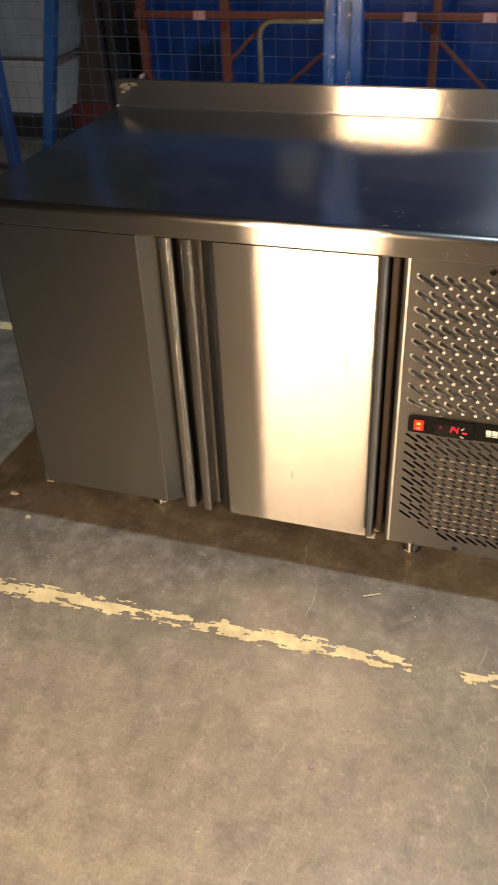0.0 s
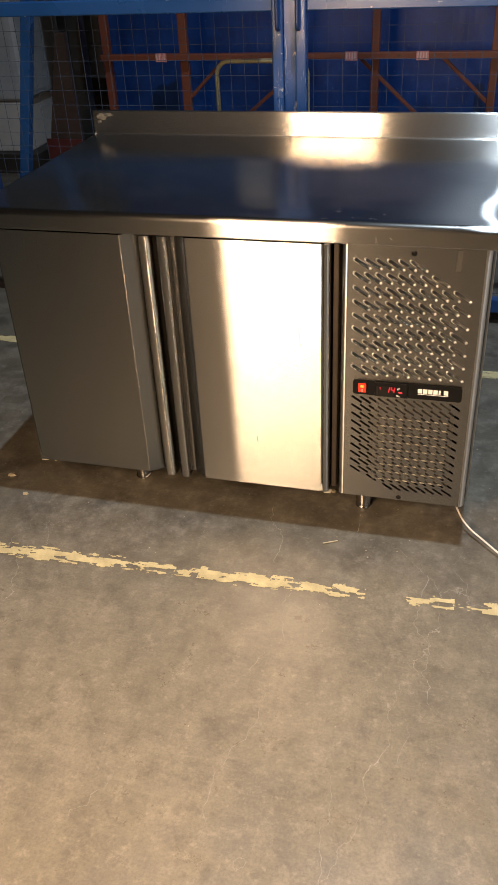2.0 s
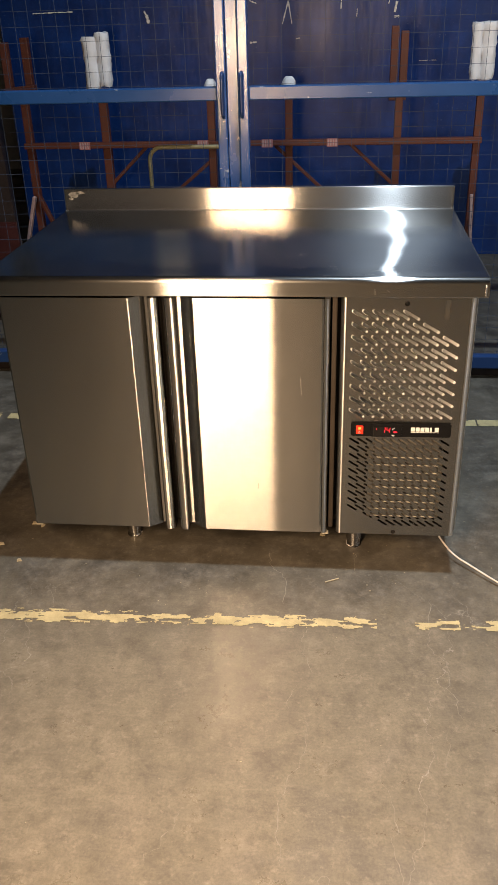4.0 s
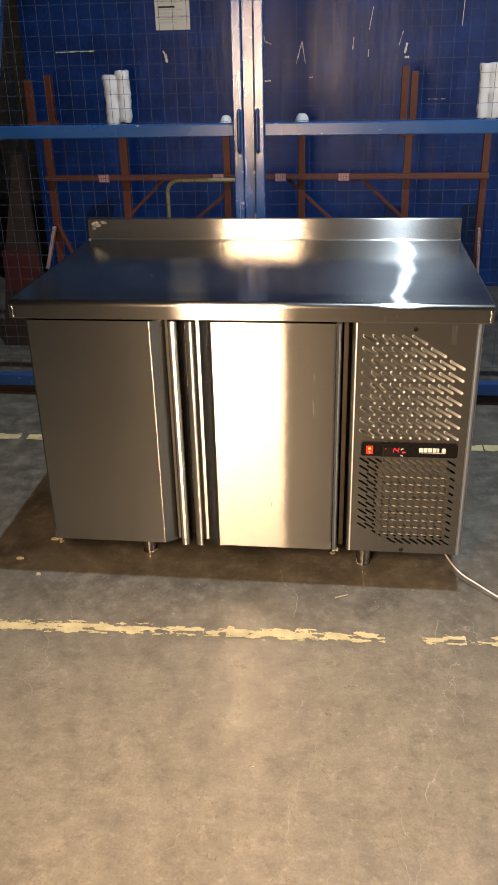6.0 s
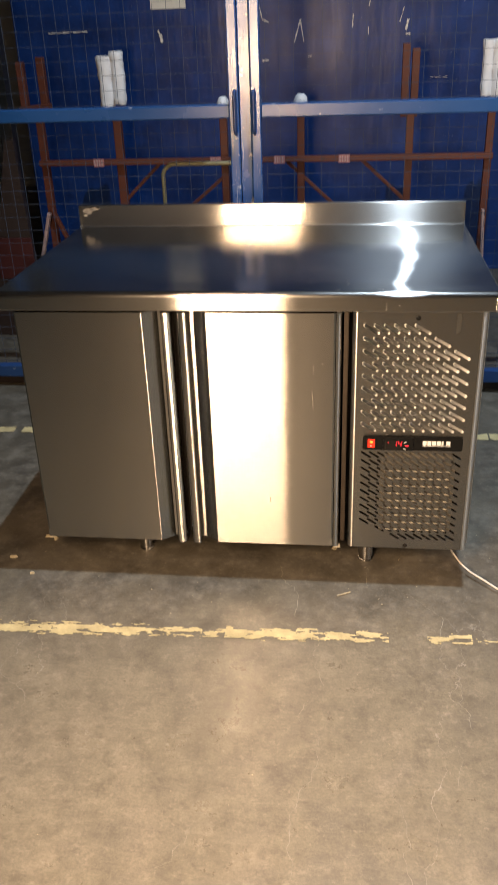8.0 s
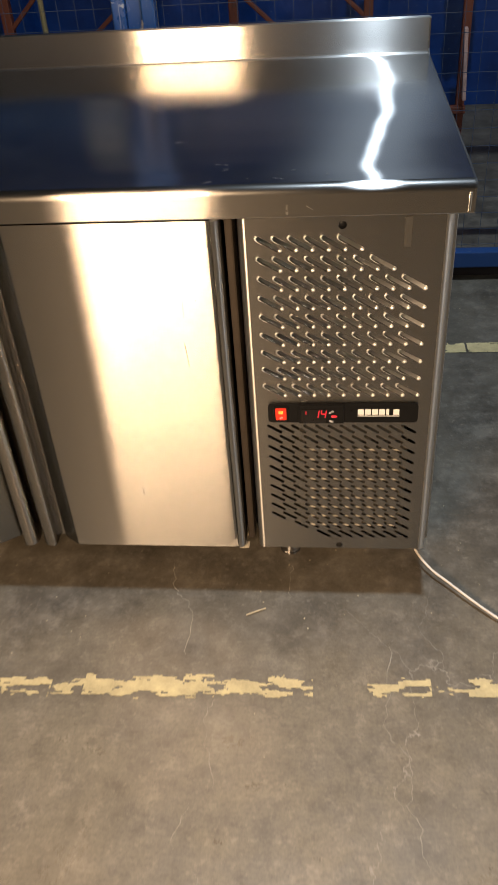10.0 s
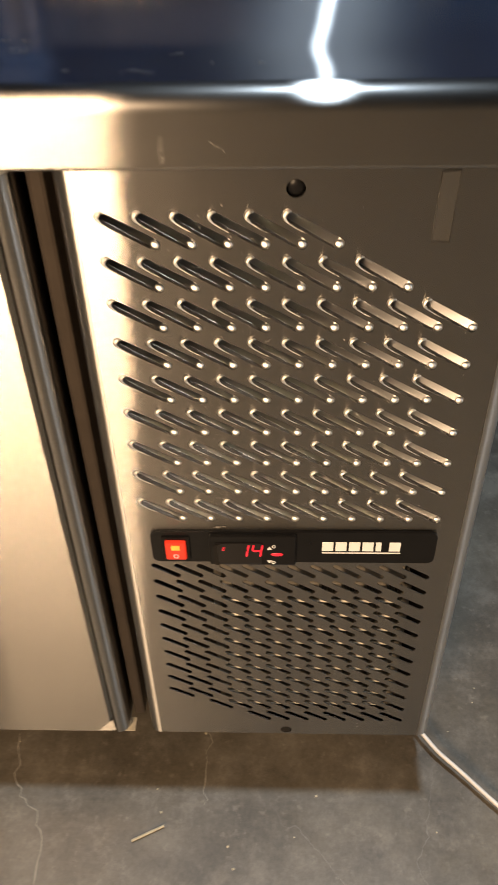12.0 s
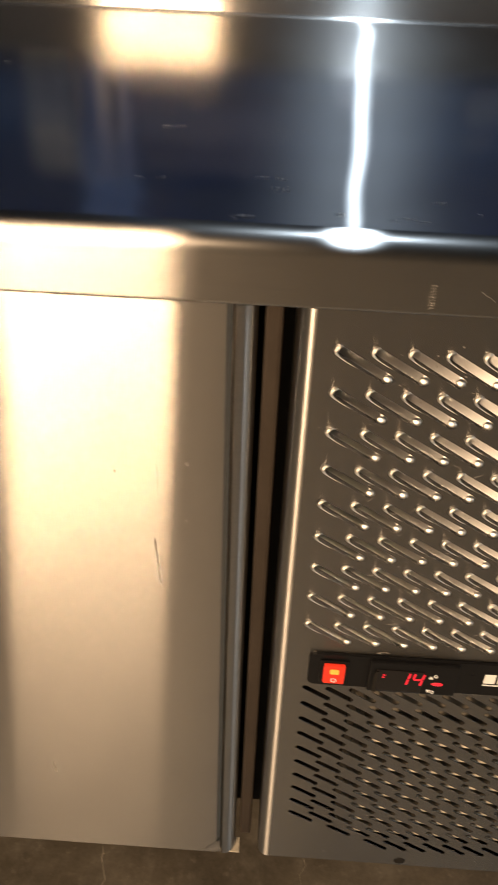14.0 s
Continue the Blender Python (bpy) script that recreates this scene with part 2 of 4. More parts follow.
PALE_WRAP = plain("pale_wrapped_goods", (0.26, 0.28, 0.31), 0.5, 0, 0.15, 5, 0.4)
WALL_GREY = plain("grey_wall_paint", (0.32, 0.325, 0.33), 0.8, 0, 0.12, 2, 0.2)
WALL_BOUNCE = plain("pale_bounce_wall_paint", (0.80, 0.82, 0.82), 0.7, 0, 0.08, 2, 0.2)
TAG = plain("pink_tag", (0.42, 0.17, 0.16), 0.6, 0, 0.2, 60, 0)
TAG_BAR = plain("pale_tag_print", (0.50, 0.34, 0.32), 0.6, 0, 0.2, 60, 0)
CHIP = plain("pale_scrap", (0.38, 0.32, 0.21), 0.7, 0, 0.15, 80, 0.1)
SCRATCH = plain("bare_scratch", (0.80, 0.75, 0.66), 0.5, 0, 0.2, 60, 0.1)
FIN_EDGE = plain("bare_aluminium_tube", (0.55, 0.50, 0.41), 0.5, 0.2, 0.1, 60, 0.1)
FIN = plain("condenser_fin", (0.17, 0.15, 0.12), 0.75, 0.1, 0.15, 40, 0.1)


DULL_STEEL = plain("dull_brown_steel", (0.06, 0.046, 0.035), 0.5, 0.5, 0.15, 20, 0.1)


def glow(name, base, emit, strength, rough=0.3):
    s = Mat(name)
    n = s.noise(90, 2)
    return s.set(Base_Color=base, Roughness=rough, Emission_Color=s.mix(s.grey(n, 0.3, 0.7), tuple(c * 0.8 for c in emit), emit), Emission_Strength=strength)


RED_LED = glow("red_segments", (0.3, 0.0, 0.0), (1.0, 0.03, 0.05), 1.6)
RED_SWITCH = glow("red_rocker", (0.5, 0.02, 0.01), (1.0, 0.05, 0.015), 0.75, 0.25)
AMBER = glow("amber_neon", (0.8, 0.3, 0.05), (1.0, 0.35, 0.04), 1.3)


def make_blue_wall():
    s = Mat("blue_sheet_metal")
    streak = s.noise(2.2, 4, 0.6, (1.4, 1, 0.10))
    mid = s.noise(6, 6, 0.65)
    fine = s.noise(70, 4, 0.6)
    col = s.ramp(mid, [(0.3, (0.0030, 0.017, 0.083)), (0.6, (0.0045, 0.031, 0.150)), (0.8, (0.008, 0.045, 0.21))])
    col = s.mix(s.grey(fine, 0.66, 0.72, 0, 0.4), col, (0.16, 0.20, 0.28))
    s.bump(s.mix(0.45, streak, s.noise(5, 3, 0.5, (1.2, 1, 0.45))), 0.38, 0.03)
    return s.set(Base_Color=col, Roughness=s.grey(streak, 0.3, 0.7, 0.27, 0.42), Specular_IOR_Level=0.35)


BLUE_WALL = make_blue_wall()


# ---- mesh helpers ----
def link_mesh(name, bm, material, smooth=False, brushed=""):
    """Turns a bmesh into an object. brushed: 'x' for sheets brushed along x, 'z' for uprights."""
    bmesh.ops.recalc_face_normals(bm, faces=bm.faces)
    if smooth:
        sharp = [e for e in bm.edges if len(e.link_faces) == 2 and e.calc_face_angle(0.0) > 0.95]
        bmesh.ops.split_edges(bm, edges=sharp)
    if brushed:
        uv = bm.loops.layers.uv.new("brushed")
        for f in bm.faces:
            n = f.normal
            for lp in f.loops:
                c = lp.vert.co
                if brushed == "z":
                    lp[uv].uv = (c.x + c.y, c.z)
                elif abs(n.x) > 0.8:
                    lp[uv].uv = (c.z, c.y)
                else:
                    lp[uv].uv = (c.y + c.z, c.x)
    me = bpy.data.meshes.new(name)
    bm.to_mesh(me)
    bm.free()
    for p in me.polygons:
        p.use_smooth = smooth
    me.materials.append(material)
    return new(name, me)


def part(name, bm, material, parent, label="", smooth=False, brushed=""):
    ob = link_mesh(name, bm, material, smooth, brushed)
    ob.parent = parent
    if parent.type == "EMPTY":
        ob.matrix_parent_inverse = Matrix.Translation(-parent.location)
    return tagged(ob, label)


def thing(name, label, category, group="", place=(0, 0, 0), kind=""):
    ob = new(name)
    ob.location = place
    ob.empty_display_size = 0.05
    return tagged(ob, label, category, group, kind)


def box(bm, x0, x1, y0, y1, z0, z1, bevel=0.0, segments=2):
    """Adds a box to bm, its edges rounded."""
    tmp = bmesh.new()
    bmesh.ops.create_cube(tmp, size=1.0)
    for v in tmp.verts:
        v.co = Vector((x0 + (v.co.x + 0.5) * (x1 - x0), y0 + (v.co.y + 0.5) * (y1 - y0), z0 + (v.co.z + 0.5) * (z1 - z0)))
    if bevel:
        bmesh.ops.bevel(tmp, geom=tmp.edges[:], offset=bevel, segments=segments, affect="EDGES", profile=0.6)
    merge(bm, tmp)
    return bm


def merge(bm, tmp, m=None):
    vs = [bm.verts.new(m @ v.co if m else v.co) for v in tmp.verts]
    tmp.verts.index_update()
    for f in tmp.faces:
        bm.faces.new([vs[v.index] for v in f.verts])
    tmp.free()
    return bm


def boxed(*dims, bevel=0.0, segments=2):
    return box(bmesh.new(), *dims, bevel=bevel, segments=segments)


def beam(a, b, w, d, bevel=0.004, up=(0, 1, 0)):
    """A bar of section w x d from a to b."""
    a, b = Vector(a), Vector(b)
    z = (b - a).normalized()
    y = Vector(up)
    x = y.cross(z).normalized()
    y = z.cross(x)
    m = Matrix((x, y, z)).transposed().to_4x4()
    m.translation = a
    tmp = boxed(-w / 2, w / 2, -d / 2, d / 2, 0, (b - a).length, bevel=bevel)
    return merge(bmesh.new(), tmp, m)


def rod(bm, a, b, r, sides=6):
    a, b = Vector(a), Vector(b)
    z = (b - a).normalized()
    x = z.orthogonal().normalized()
    y = z.cross(x)
    rings = []
    for p in (a, b):
        rings.append([bm.verts.new(p + r * (math.cos(k * math.tau / sides) * x + math.sin(k * math.tau / sides) * y)) for k in range(sides)])
    for k in range(sides):
        bm.faces.new((rings[0][k], rings[0][(k + 1) % sides], rings[1][(k + 1) % sides], rings[1][k]))
    bm.faces.new(rings[0][::-1])
    bm.faces.new(rings[1])
    return bm


def tube(points, r, sides=10):
    """A tube along points, smooth at its bends."""
    bm = bmesh.new()
    pts = [Vector(p) for p in points]
    rings = []
    x = None
    for i, p in enumerate(pts):
        z = (pts[min(i + 1, len(pts) - 1)] - pts[max(i - 1, 0)]).normalized()
        x = z.orthogonal().normalized() if x is None else (x - z * x.dot(z)).normalized()
        y = z.cross(x)
        rings.append([bm.verts.new(p + r * (math.cos(k * math.tau / sides) * x + math.sin(k * math.tau / sides) * y)) for k in range(sides)])
    for ra, rb in zip(rings, rings[1:]):
        for k in range(sides):
            bm.faces.new((ra[k], ra[(k + 1) % sides], rb[(k + 1) % sides], rb[k]))
    bm.faces.new(rings[0][::-1])
    bm.faces.new(rings[-1])
    return bm


def sweep(profile, axis, a, b, closed=True):
    """Extrudes a profile of pairs along an axis from a to b: 'x' takes (y, z), 'z' takes (x, y)."""
    bm = bmesh.new()

    def at(p, s):
        return (s, p[0], p[1]) if axis == "x" else (p[0], p[1], s)

    ra = [bm.verts.new(at(p, a)) for p in profile]
    rb = [bm.verts.new(at(p, b)) for p in profile]
    n = len(profile)
    for k in range(n if closed else n - 1):
        bm.faces.new((ra[k], ra[(k + 1) % n], rb[(k + 1) % n], rb[k]))
    if closed:
        bm.faces.new(ra[::-1])
        bm.faces.new(rb)
    return bm


def arc(cx, cy, r, a0, a1, n):
    return [(cx + r * math.cos(radians(a0 + (a1 - a0) * k / n)), cy + r * math.sin(radians(a0 + (a1 - a0) * k / n))) for k in range(n + 1)]


# ---- the hall ----
def ground_sheet():
    bm = bmesh.new()
    xs = [-6, -2, -1, 0, 1, 2, 3, 3.7]
    ys = [-8, -2, -1, 0, 1, 2, 3.4, 6.5]
    g = [[bm.verts.new((x, y, 0)) for x in xs] for y in ys]
    for j in range(len(ys) - 1):
        for i in range(len(xs) - 1):
            bm.faces.new((g[j][i], g[j][i + 1], g[j + 1][i + 1], g[j + 1][i]))
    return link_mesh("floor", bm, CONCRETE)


tagged(ground_sheet(), "worn grey-brown concrete floor with stains and hairline cracks", "floor", kind="structure")
# added closing walls; the unseen east one is pale and near to bounce light
for name, dims in (("wall_south", (-6.2, 3.9, -8.2, -8.0, 0, 7)), ("wall_north", (-6.2, 3.9, 6.5, 6.7, 0, 7)),
                   ("wall_west", (-6.2, -6.0, -8.0, 6.5, 0, 7)), ("wall_east_bounce", (3.7, 3.9, -8.0, 6.5, 0, 7))):
    tagged(link_mesh(name, boxed(*dims), WALL_BOUNCE if name == "wall_east_bounce" else WALL_GREY), "plain grey hall wall, added to close the hall", "wall", kind="structure")
tagged(link_mesh("ceiling", boxed(-6.2, 3.9, -8.2, 6.7, 7.0, 7.2), WALL_GREY), "plain grey hall ceiling", "ceiling", kind="structure")
partition = tagged(link_mesh("wall_partition", boxed(-1.10, 3.695, 3.27, 3.35, 0, 3.4), BLUE_WALL),
                   "scratched glossy dark blue sheet-metal partition wall", "wall", kind="structure")


# ---- the refrigerated counter ----
def stadium(cx, cz, length, width, turn, n=5):
    """The outline of a long round-ended slot, turned by degrees."""
    out = []
    h = length / 2 - width / 2
    for sx, a0 in ((1, -90), (-1, 90)):
        for k in range(n + 1):
            a = radians(a0 + 180 * k / n)
            out.append((sx * h + width / 2 * math.cos(a), width / 2 * math.sin(a)))
    c, s = math.cos(radians(turn)), math.sin(radians(turn))
    return [(cx + c * x - s * z, cz + s * x + c * z) for x, z in out]


def sheet_with_holes(outer, holes, y, thick):
    """A sheet in the plane y with real openings, thick metres deep."""
    loops = [outer, *holes]
    flat = [p for loop in loops for p in loop]
    tris = tessellate_polygon([[Vector((x, z, 0)) for x, z in loop] for loop in loops])
    bm = bmesh.new()
    fa = [bm.verts.new((x, y, z)) for x, z in flat]
    fb = [bm.verts.new((x, y + thick, z)) for x, z in flat]
    for t in tris:
        if len(set(t)) == 3:
            bm.faces.new([fa[k] for k in t])
            bm.faces.new([fb[k] for k in reversed(t)])
    at = 0
    for loop in loops:
        n = len(loop)
        for k in range(n):
            i, j = at + k, at + (k + 1) % n
            bm.faces.new((fa[i], fa[j], fb[j], fb[i]))
        at += n
    return bm


def trough(bm, length, width, slope, stations=14):
    """A pressed-in louvre along x: a shallow bowl at +x, a floor that sinks towards -x, and a steep wall there."""
    w, h = width / 2, length / 2
    rows = []
    spread = (-1, -0.985, -0.95, -0.9, -0.5, 0, 0.5, 0.9, 0.95, 0.985, 1)
    for k in range(stations + 1):
        x = h * math.cos(math.pi * k / stations)
        e = h - x
        end = max(0.0, abs(x) - (h - w))
        half = math.sqrt(max(w * w - end * end, 1e-9))
        bowl = 0.0036 * (1 - (1 - min(e / 0.005, 1)) ** 2)
        sunk = bowl + slope * max(0.0, e - 0.002) + 1.2 * max(0.0, e - 0.002) ** 2
        sunk *= min(1.0, math.sqrt(max(0.0, 1 - max(0.0, -x - (h - 0.002)) / 0.002)))
        rows.append([bm.verts.new((x, max(0.0, sunk + 0.05 * half * v * min(1, e / 0.004)) * (1 - abs(v) ** 40) ** 0.5, half * v)) for v in spread])
    for ra, rb in zip(rows, rows[1:]):
        for q in range(len(spread) - 1):
            bm.faces.new((ra[q], ra[q + 1], rb[q + 1], rb[q]))
    bmesh.ops.remove_doubles(bm, verts=bm.verts, dist=4e-5)
    return bm


def bead(bm, x, rx, rz, height, rings=4, sides=9):
    """A small raised bead at x."""
    rows = []
    for k in range(rings):
        a = radians(90 * k / rings)
        rows.append([bm.verts.new((x + rx * math.cos(a) * math.cos(q * math.tau / sides), -height * math.sin(a), rz * math.cos(a) * math.sin(q * math.tau / sides))) for q in range(sides)])
    tip = bm.verts.new((x, -height, 0))
    for ra, rb in zip(rows, rows[1:]):
        for q in range(sides):
            bm.faces.new((ra[q], ra[(q + 1) % sides], rb[(q + 1) % sides], rb[q]))
    for q in range(sides):
        bm.faces.new((rows[-1][q], rows[-1][(q + 1) % sides], tip))
    return bm


TOP, BOTTOM, DOOR_TOP = 0.830, 0.113, 0.7712
counter = thing("refrigerated_counter", "stainless steel two-door refrigerated counter on short round legs", "fridge", place=(0.6, 0.35, 0))

# worktop with rolled front edge and upstand
front_prof = [(-0.0225, 0.784), (-0.0260, 0.784)] + arc(-0.0260, 0.786, 0.002, -90, -180, 2)[1:] + [(-0.028, 0.7866), (-0.028, 0.816), (-0.028, 0.817)] + arc(-0.015, 0.817, 0.013, 180, 90, 10)[1:] + [(-0.0148, TOP), (-0.0148, TOP - 0.003), (-0.0225, 0.815)]
back_prof = [(0.684, TOP - 0.002), (0.684, TOP), (0.694, TOP)] + arc(0.6945, TOP + 0.0035, 0.0035, -90, 0, 5) + [(0.698, TOP + 0.0045), (0.698, 0.893)] + arc(0.7005, 0.893, 0.0025, 180, 90, 3)[1:] + [(0.712, 0.8955), (0.712, 0.787), (0.708, 0.787), (0.708, TOP - 0.002)]
def buckle(x, y):
    """The height by which the thin worktop sheet bulges: a twist near one end, faint waves elsewhere."""
    knots = ((0.0, 0.0), (0.04, -0.012), (0.11, -0.006), (0.2, 0.005), (0.32, 0.0185), (0.50, 0.0185), (0.62, 0.013), (0.684, 0.0))
    twist = 0.0
    for (ya, a), (yb, b) in zip(knots, knots[1:]):
        if ya <= y <= yb:
            k = (y - ya) / (yb - ya)
            twist = a + (b - a) * k * k * (3 - 2 * k)
    d = x - 1.10
    fade = min(1.0, y / 0.06, (0.684 - y) / 0.06, x / 0.06, (1.2 - x) / 0.06)
    return 0.8 * twist * d * math.exp(-(d / 0.30) ** 2) + 0.0006 * max(0.0, fade) * noise.noise((x * 4, y * 7, 2.2))


def worktop_sheet():
    bm = bmesh.new()
    nx, ny = 96, 64
    grid = [[bm.verts.new((0.003 + 1.194 * i / nx, -0.0148 + 0.6988 * j / ny, TOP + buckle(0.003 + 1.194 * i / nx, -0.0148 + 0.6988 * j / ny))) for i in range(nx + 1)] for j in range(ny + 1)]
    for j in range(ny):
        for i in range(nx):
            bm.faces.new((grid[j][i], grid[j][i + 1], grid[j + 1][i + 1], grid[j + 1][i]))
    rim = [grid[0][i] for i in range(nx + 1)] + [grid[j][nx] for j in range(1, ny + 1)] + [grid[ny][i] for i in range(nx - 1, -1, -1)] + [grid[j][0] for j in range(ny - 1, 0, -1)]
    low = [bm.verts.new((v.co.x, v.co.y, TOP - 0.004)) for v in rim]
    for k in range(len(rim)):
        q = (k + 1) % len(rim)
        bm.faces.new((rim[q], rim[k], low[k], low[q]))
    bm.faces.new(low[::-1])
    return bm


worktop = part("worktop", worktop_sheet(), STEEL_TOP, counter, "mirror-like steel worktop", True, "x")
part("front_edge", sweep(front_prof, "x", 0.003, 1.197), STEEL_EDGE, worktop, "rolled steel front edge", True, "x")
part("upstand", sweep(back_prof, "x", 0.003, 1.197), STEEL_UP, worktop, "low steel upstand with worn ends", True, "x")
end_prof = front_prof[1:-3] + [(0.680, TOP - 0.001), (0.697, TOP + 0.008), (0.6985, 0.893), (0.701, 0.895), (0.711, 0.895), (0.711, 0.785)]
for x0, x1 in ((0.0, 0.003), (1.197, 1.2)):
    part("end_plate", sweep(end_prof, "x", x0, x1), STEEL, worktop, brushed="x")
    part("corner_weld", tube([(0.6 + (x0 + x1 - 1.2) * 0.4945, y, z) for y, z in ((-0.0245, 0.787), (-0.0250, 0.800), (-0.0245, 0.814), (-0.0200, 0.8225), (-0.0130, 0.8262))], 0.0040, 10), STEEL_EDGE, worktop, "rounded polished corner weld", True, "x")

# carcass: side walls, bottom, back, recessed front frame
part("side_panel", boxed(0.013, 0.040, 0.046, 0.698, BOTTOM, 0.785, bevel=0.002), STEEL, counter, brushed="x")
part("side_panel", boxed(1.168, 1.186, 0.052, 0.698, BOTTOM, 0.785, bevel=0.002), STEEL, counter, brushed="x")
part("base_plate", boxed(0.040, 1.168, 0.075, 0.69, BOTTOM + 0.004, 0.135), STEEL, counter, brushed="x")
part("back_panel", boxed(0.040, 1.168, 0.68, 0.695, 0.135, 0.784), STEEL, counter, brushed="x")
# front frame, rail and centre mullion in near-black, standing in for gap shade
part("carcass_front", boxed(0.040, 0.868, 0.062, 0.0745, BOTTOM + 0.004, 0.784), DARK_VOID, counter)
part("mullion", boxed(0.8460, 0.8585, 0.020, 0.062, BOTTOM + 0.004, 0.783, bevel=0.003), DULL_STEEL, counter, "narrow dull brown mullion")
part("mullion", boxed(0.426, 0.446, 0.046, 0.062, BOTTOM + 0.004, 0.783, bevel=0.002), DARK_VOID, counter, "mullion between the doors, darkened for the gap's shade")
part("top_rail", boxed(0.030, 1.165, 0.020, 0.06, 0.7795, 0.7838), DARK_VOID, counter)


def door(x_hinge, x_grip):
    """A flat steel door; towards the grip it folds back into a finger groove, and ends in a rolled lip."""
    s = 1 if x_grip > x_hinge else -1
    d = part("door", bmesh.new(), STEEL, counter, "flat brushed steel door with full-height grip")
    bm = bmesh.new()
    outer = [(x_hinge, 0.045), (x_hinge, 0.006), (x_hinge + s * 0.002, 0.0015), (x_hinge + s * 0.006, 0.0), (x_grip - s * 0.0022, 0.0), (x_grip - s * 0.0008, 0.0002), (x_grip, 0.0008),
             (x_grip + s * 0.031, 0.023), (x_grip + s * 0.033, 0.026), (x_grip + s * 0.033, 0.030), (x_grip, 0.045)]
    tmp = sweep(outer, "z", BOTTOM - 0.001, DOOR_TOP)
    merge(bm, tmp)
    bmesh.ops.recalc_face_normals(bm, faces=bm.faces)
    uv = bm.loops.layers.uv.new("brushed")
    for f in bm.faces:
        for lp in f.loops:
            lp[uv].uv = (lp.vert.co.z, lp.vert.co.x)
    bm.to_mesh(d.data)
    bm.free()
    xa, xb, z0 = x_hinge + s * 0.0065, x_grip - s * 0.0024, BOTTOM + 0.0005
    for cx in (x_hinge + s * 0.011, x_grip - s * 0.012):
        tri = [(cx - 0.010, z0 + 0.001), (cx + 0.010, z0 + 0.001), (cx + (0.009 if cx > (xa + xb) / 2 else -0.009), z0 + 0.024)]
        part("ground_corner", sheet_with_holes(tri, [], -0.0004, 0.0006), STEEL_UP, d, "ground-down weld at a door corner", brushed="x")
    # angled grip faces take darker steel, the groove's shade put into the colour
    d.data.materials.append(STEEL_GROOVE_SHADE)
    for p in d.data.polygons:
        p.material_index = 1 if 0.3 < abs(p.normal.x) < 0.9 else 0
    c = x_grip + s * 0.0585
    side = ((-0.0135, 0.034), (-0.0135, 0.0100), (-0.0132, 0.0060), (-0.0124, 0.0029), (-0.0110, 0.0008), (-0.0091, -0.00042), (-0.0087, -0.00049), (0.0036, 0.00060), (0.0040, 0.00066),
            (0.0068, 0.0021), (0.0096, 0.0050), (0.0120, 0.0094), (0.0135, 0.0150), (0.0135, 0.040), (0.0, 0.040))
    lip = [(c + s * dx, y) for dx, y in side]
    part("grip_lip", sweep(lip, "z", BOTTOM - 0.006, DOOR_TOP), STEEL, d, "rolled polished steel grip lip", True, "x")
    part("grip_groove", boxed(min(x_grip + s * 0.033, x_grip + s * 0.0445), max(x_grip + s * 0.033, x_grip + s * 0.0445), 0.028, 0.044, BOTTOM, DOOR_TOP), STEEL, d, brushed="x")
    part("gasket", boxed(min(x_hinge + s * 0.01, x_grip + s * 0.03), max(x_hinge + s * 0.01, x_grip + s * 0.03), 0.0452, 0.060, BOTTOM + 0.012, DOOR_TOP - 0.006), GASKET, d, "grey rubber door gasket")
    return d


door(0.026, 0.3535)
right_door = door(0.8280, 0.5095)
part("edge_fold", sweep([(0.8282, 0.0004), (0.8290, -0.0004)] + arc(0.8300, 0.0112, 0.0114, -90, 0, 8) + [(0.8414, 0.040), (0.8282, 0.040)], "z", BOTTOM - 0.002, DOOR_TOP - 0.001), STEEL_FOLD, right_door, "rounded steel door edge", True, "x")

# machine panel with pressed louvres above and cut slots below
slots = []
for row in range(12):
    first = 0 if row < 10 else 2 if row == 10 else 4
    for col in range(first, 12):
        slots.append(stadium(0.9085 + 0.0206 * col, 0.3955 - 0.02225 * row, 0.0304, 0.0056, -33, 4))
ring = [[(1.0205 + r * math.cos(k * math.tau / 14), z + r * math.sin(k * math.tau / 14)) for k in range(14)] for r, z in ((0.0062, 0.7605), (0.0062, 0.1215))]
outline = [(0.8790, BOTTOM), (1.1680, BOTTOM), (1.1680, 0.7762), (0.8790, 0.7762)]
places = []
for row in range(9):
    for col in range((6, 8, 10, 10, 10, 10, 10, 10, 10)[row]):
        places.append((0.9115 + 0.02405 * col, 0.7325 - 0.03225 * row))
dents = [stadium(x + 0.0012, z - 0.0007, 0.0445, 0.0082, -30, 6) for x, z in places]
panel = part("machine_panel", sheet_with_holes(outline, slots + ring + dents, 0.0, 0.0012), STEEL_PANEL, counter, "steel machine cover with pressed louvres and cut air slots", brushed="x")
fold = [(0.8792, 0.05), (0.8792, -0.0003)] + arc(0.8786, 0.0112, 0.0115, -90, -180, 14) + [(0.8671, 0.05)]
part("edge_fold", sweep(fold, "z", BOTTOM, 0.7762), STEEL_ROUND, panel, "rounded steel edge", True, "x")
fold = [(1.1677, -0.0003)] + arc(1.1680, 0.0122, 0.0126, -92, 0, 16) + [(1.1806, 0.05), (1.1677, 0.05)]
part("edge_fold", sweep(fold, "z", BOTTOM, 0.7762), STEEL_CORNER, panel, "rounded steel edge", True, "x")
part("corner_post", boxed(1.1815, 1.1880, 0.030, 0.0515, BOTTOM, 0.783, bevel=0.003, segments=3), STEEL_FOLD, counter, "steel corner post", brushed="x")

louvre_bm = trough(bmesh.new(), 0.0450, 0.0084, 0.02)
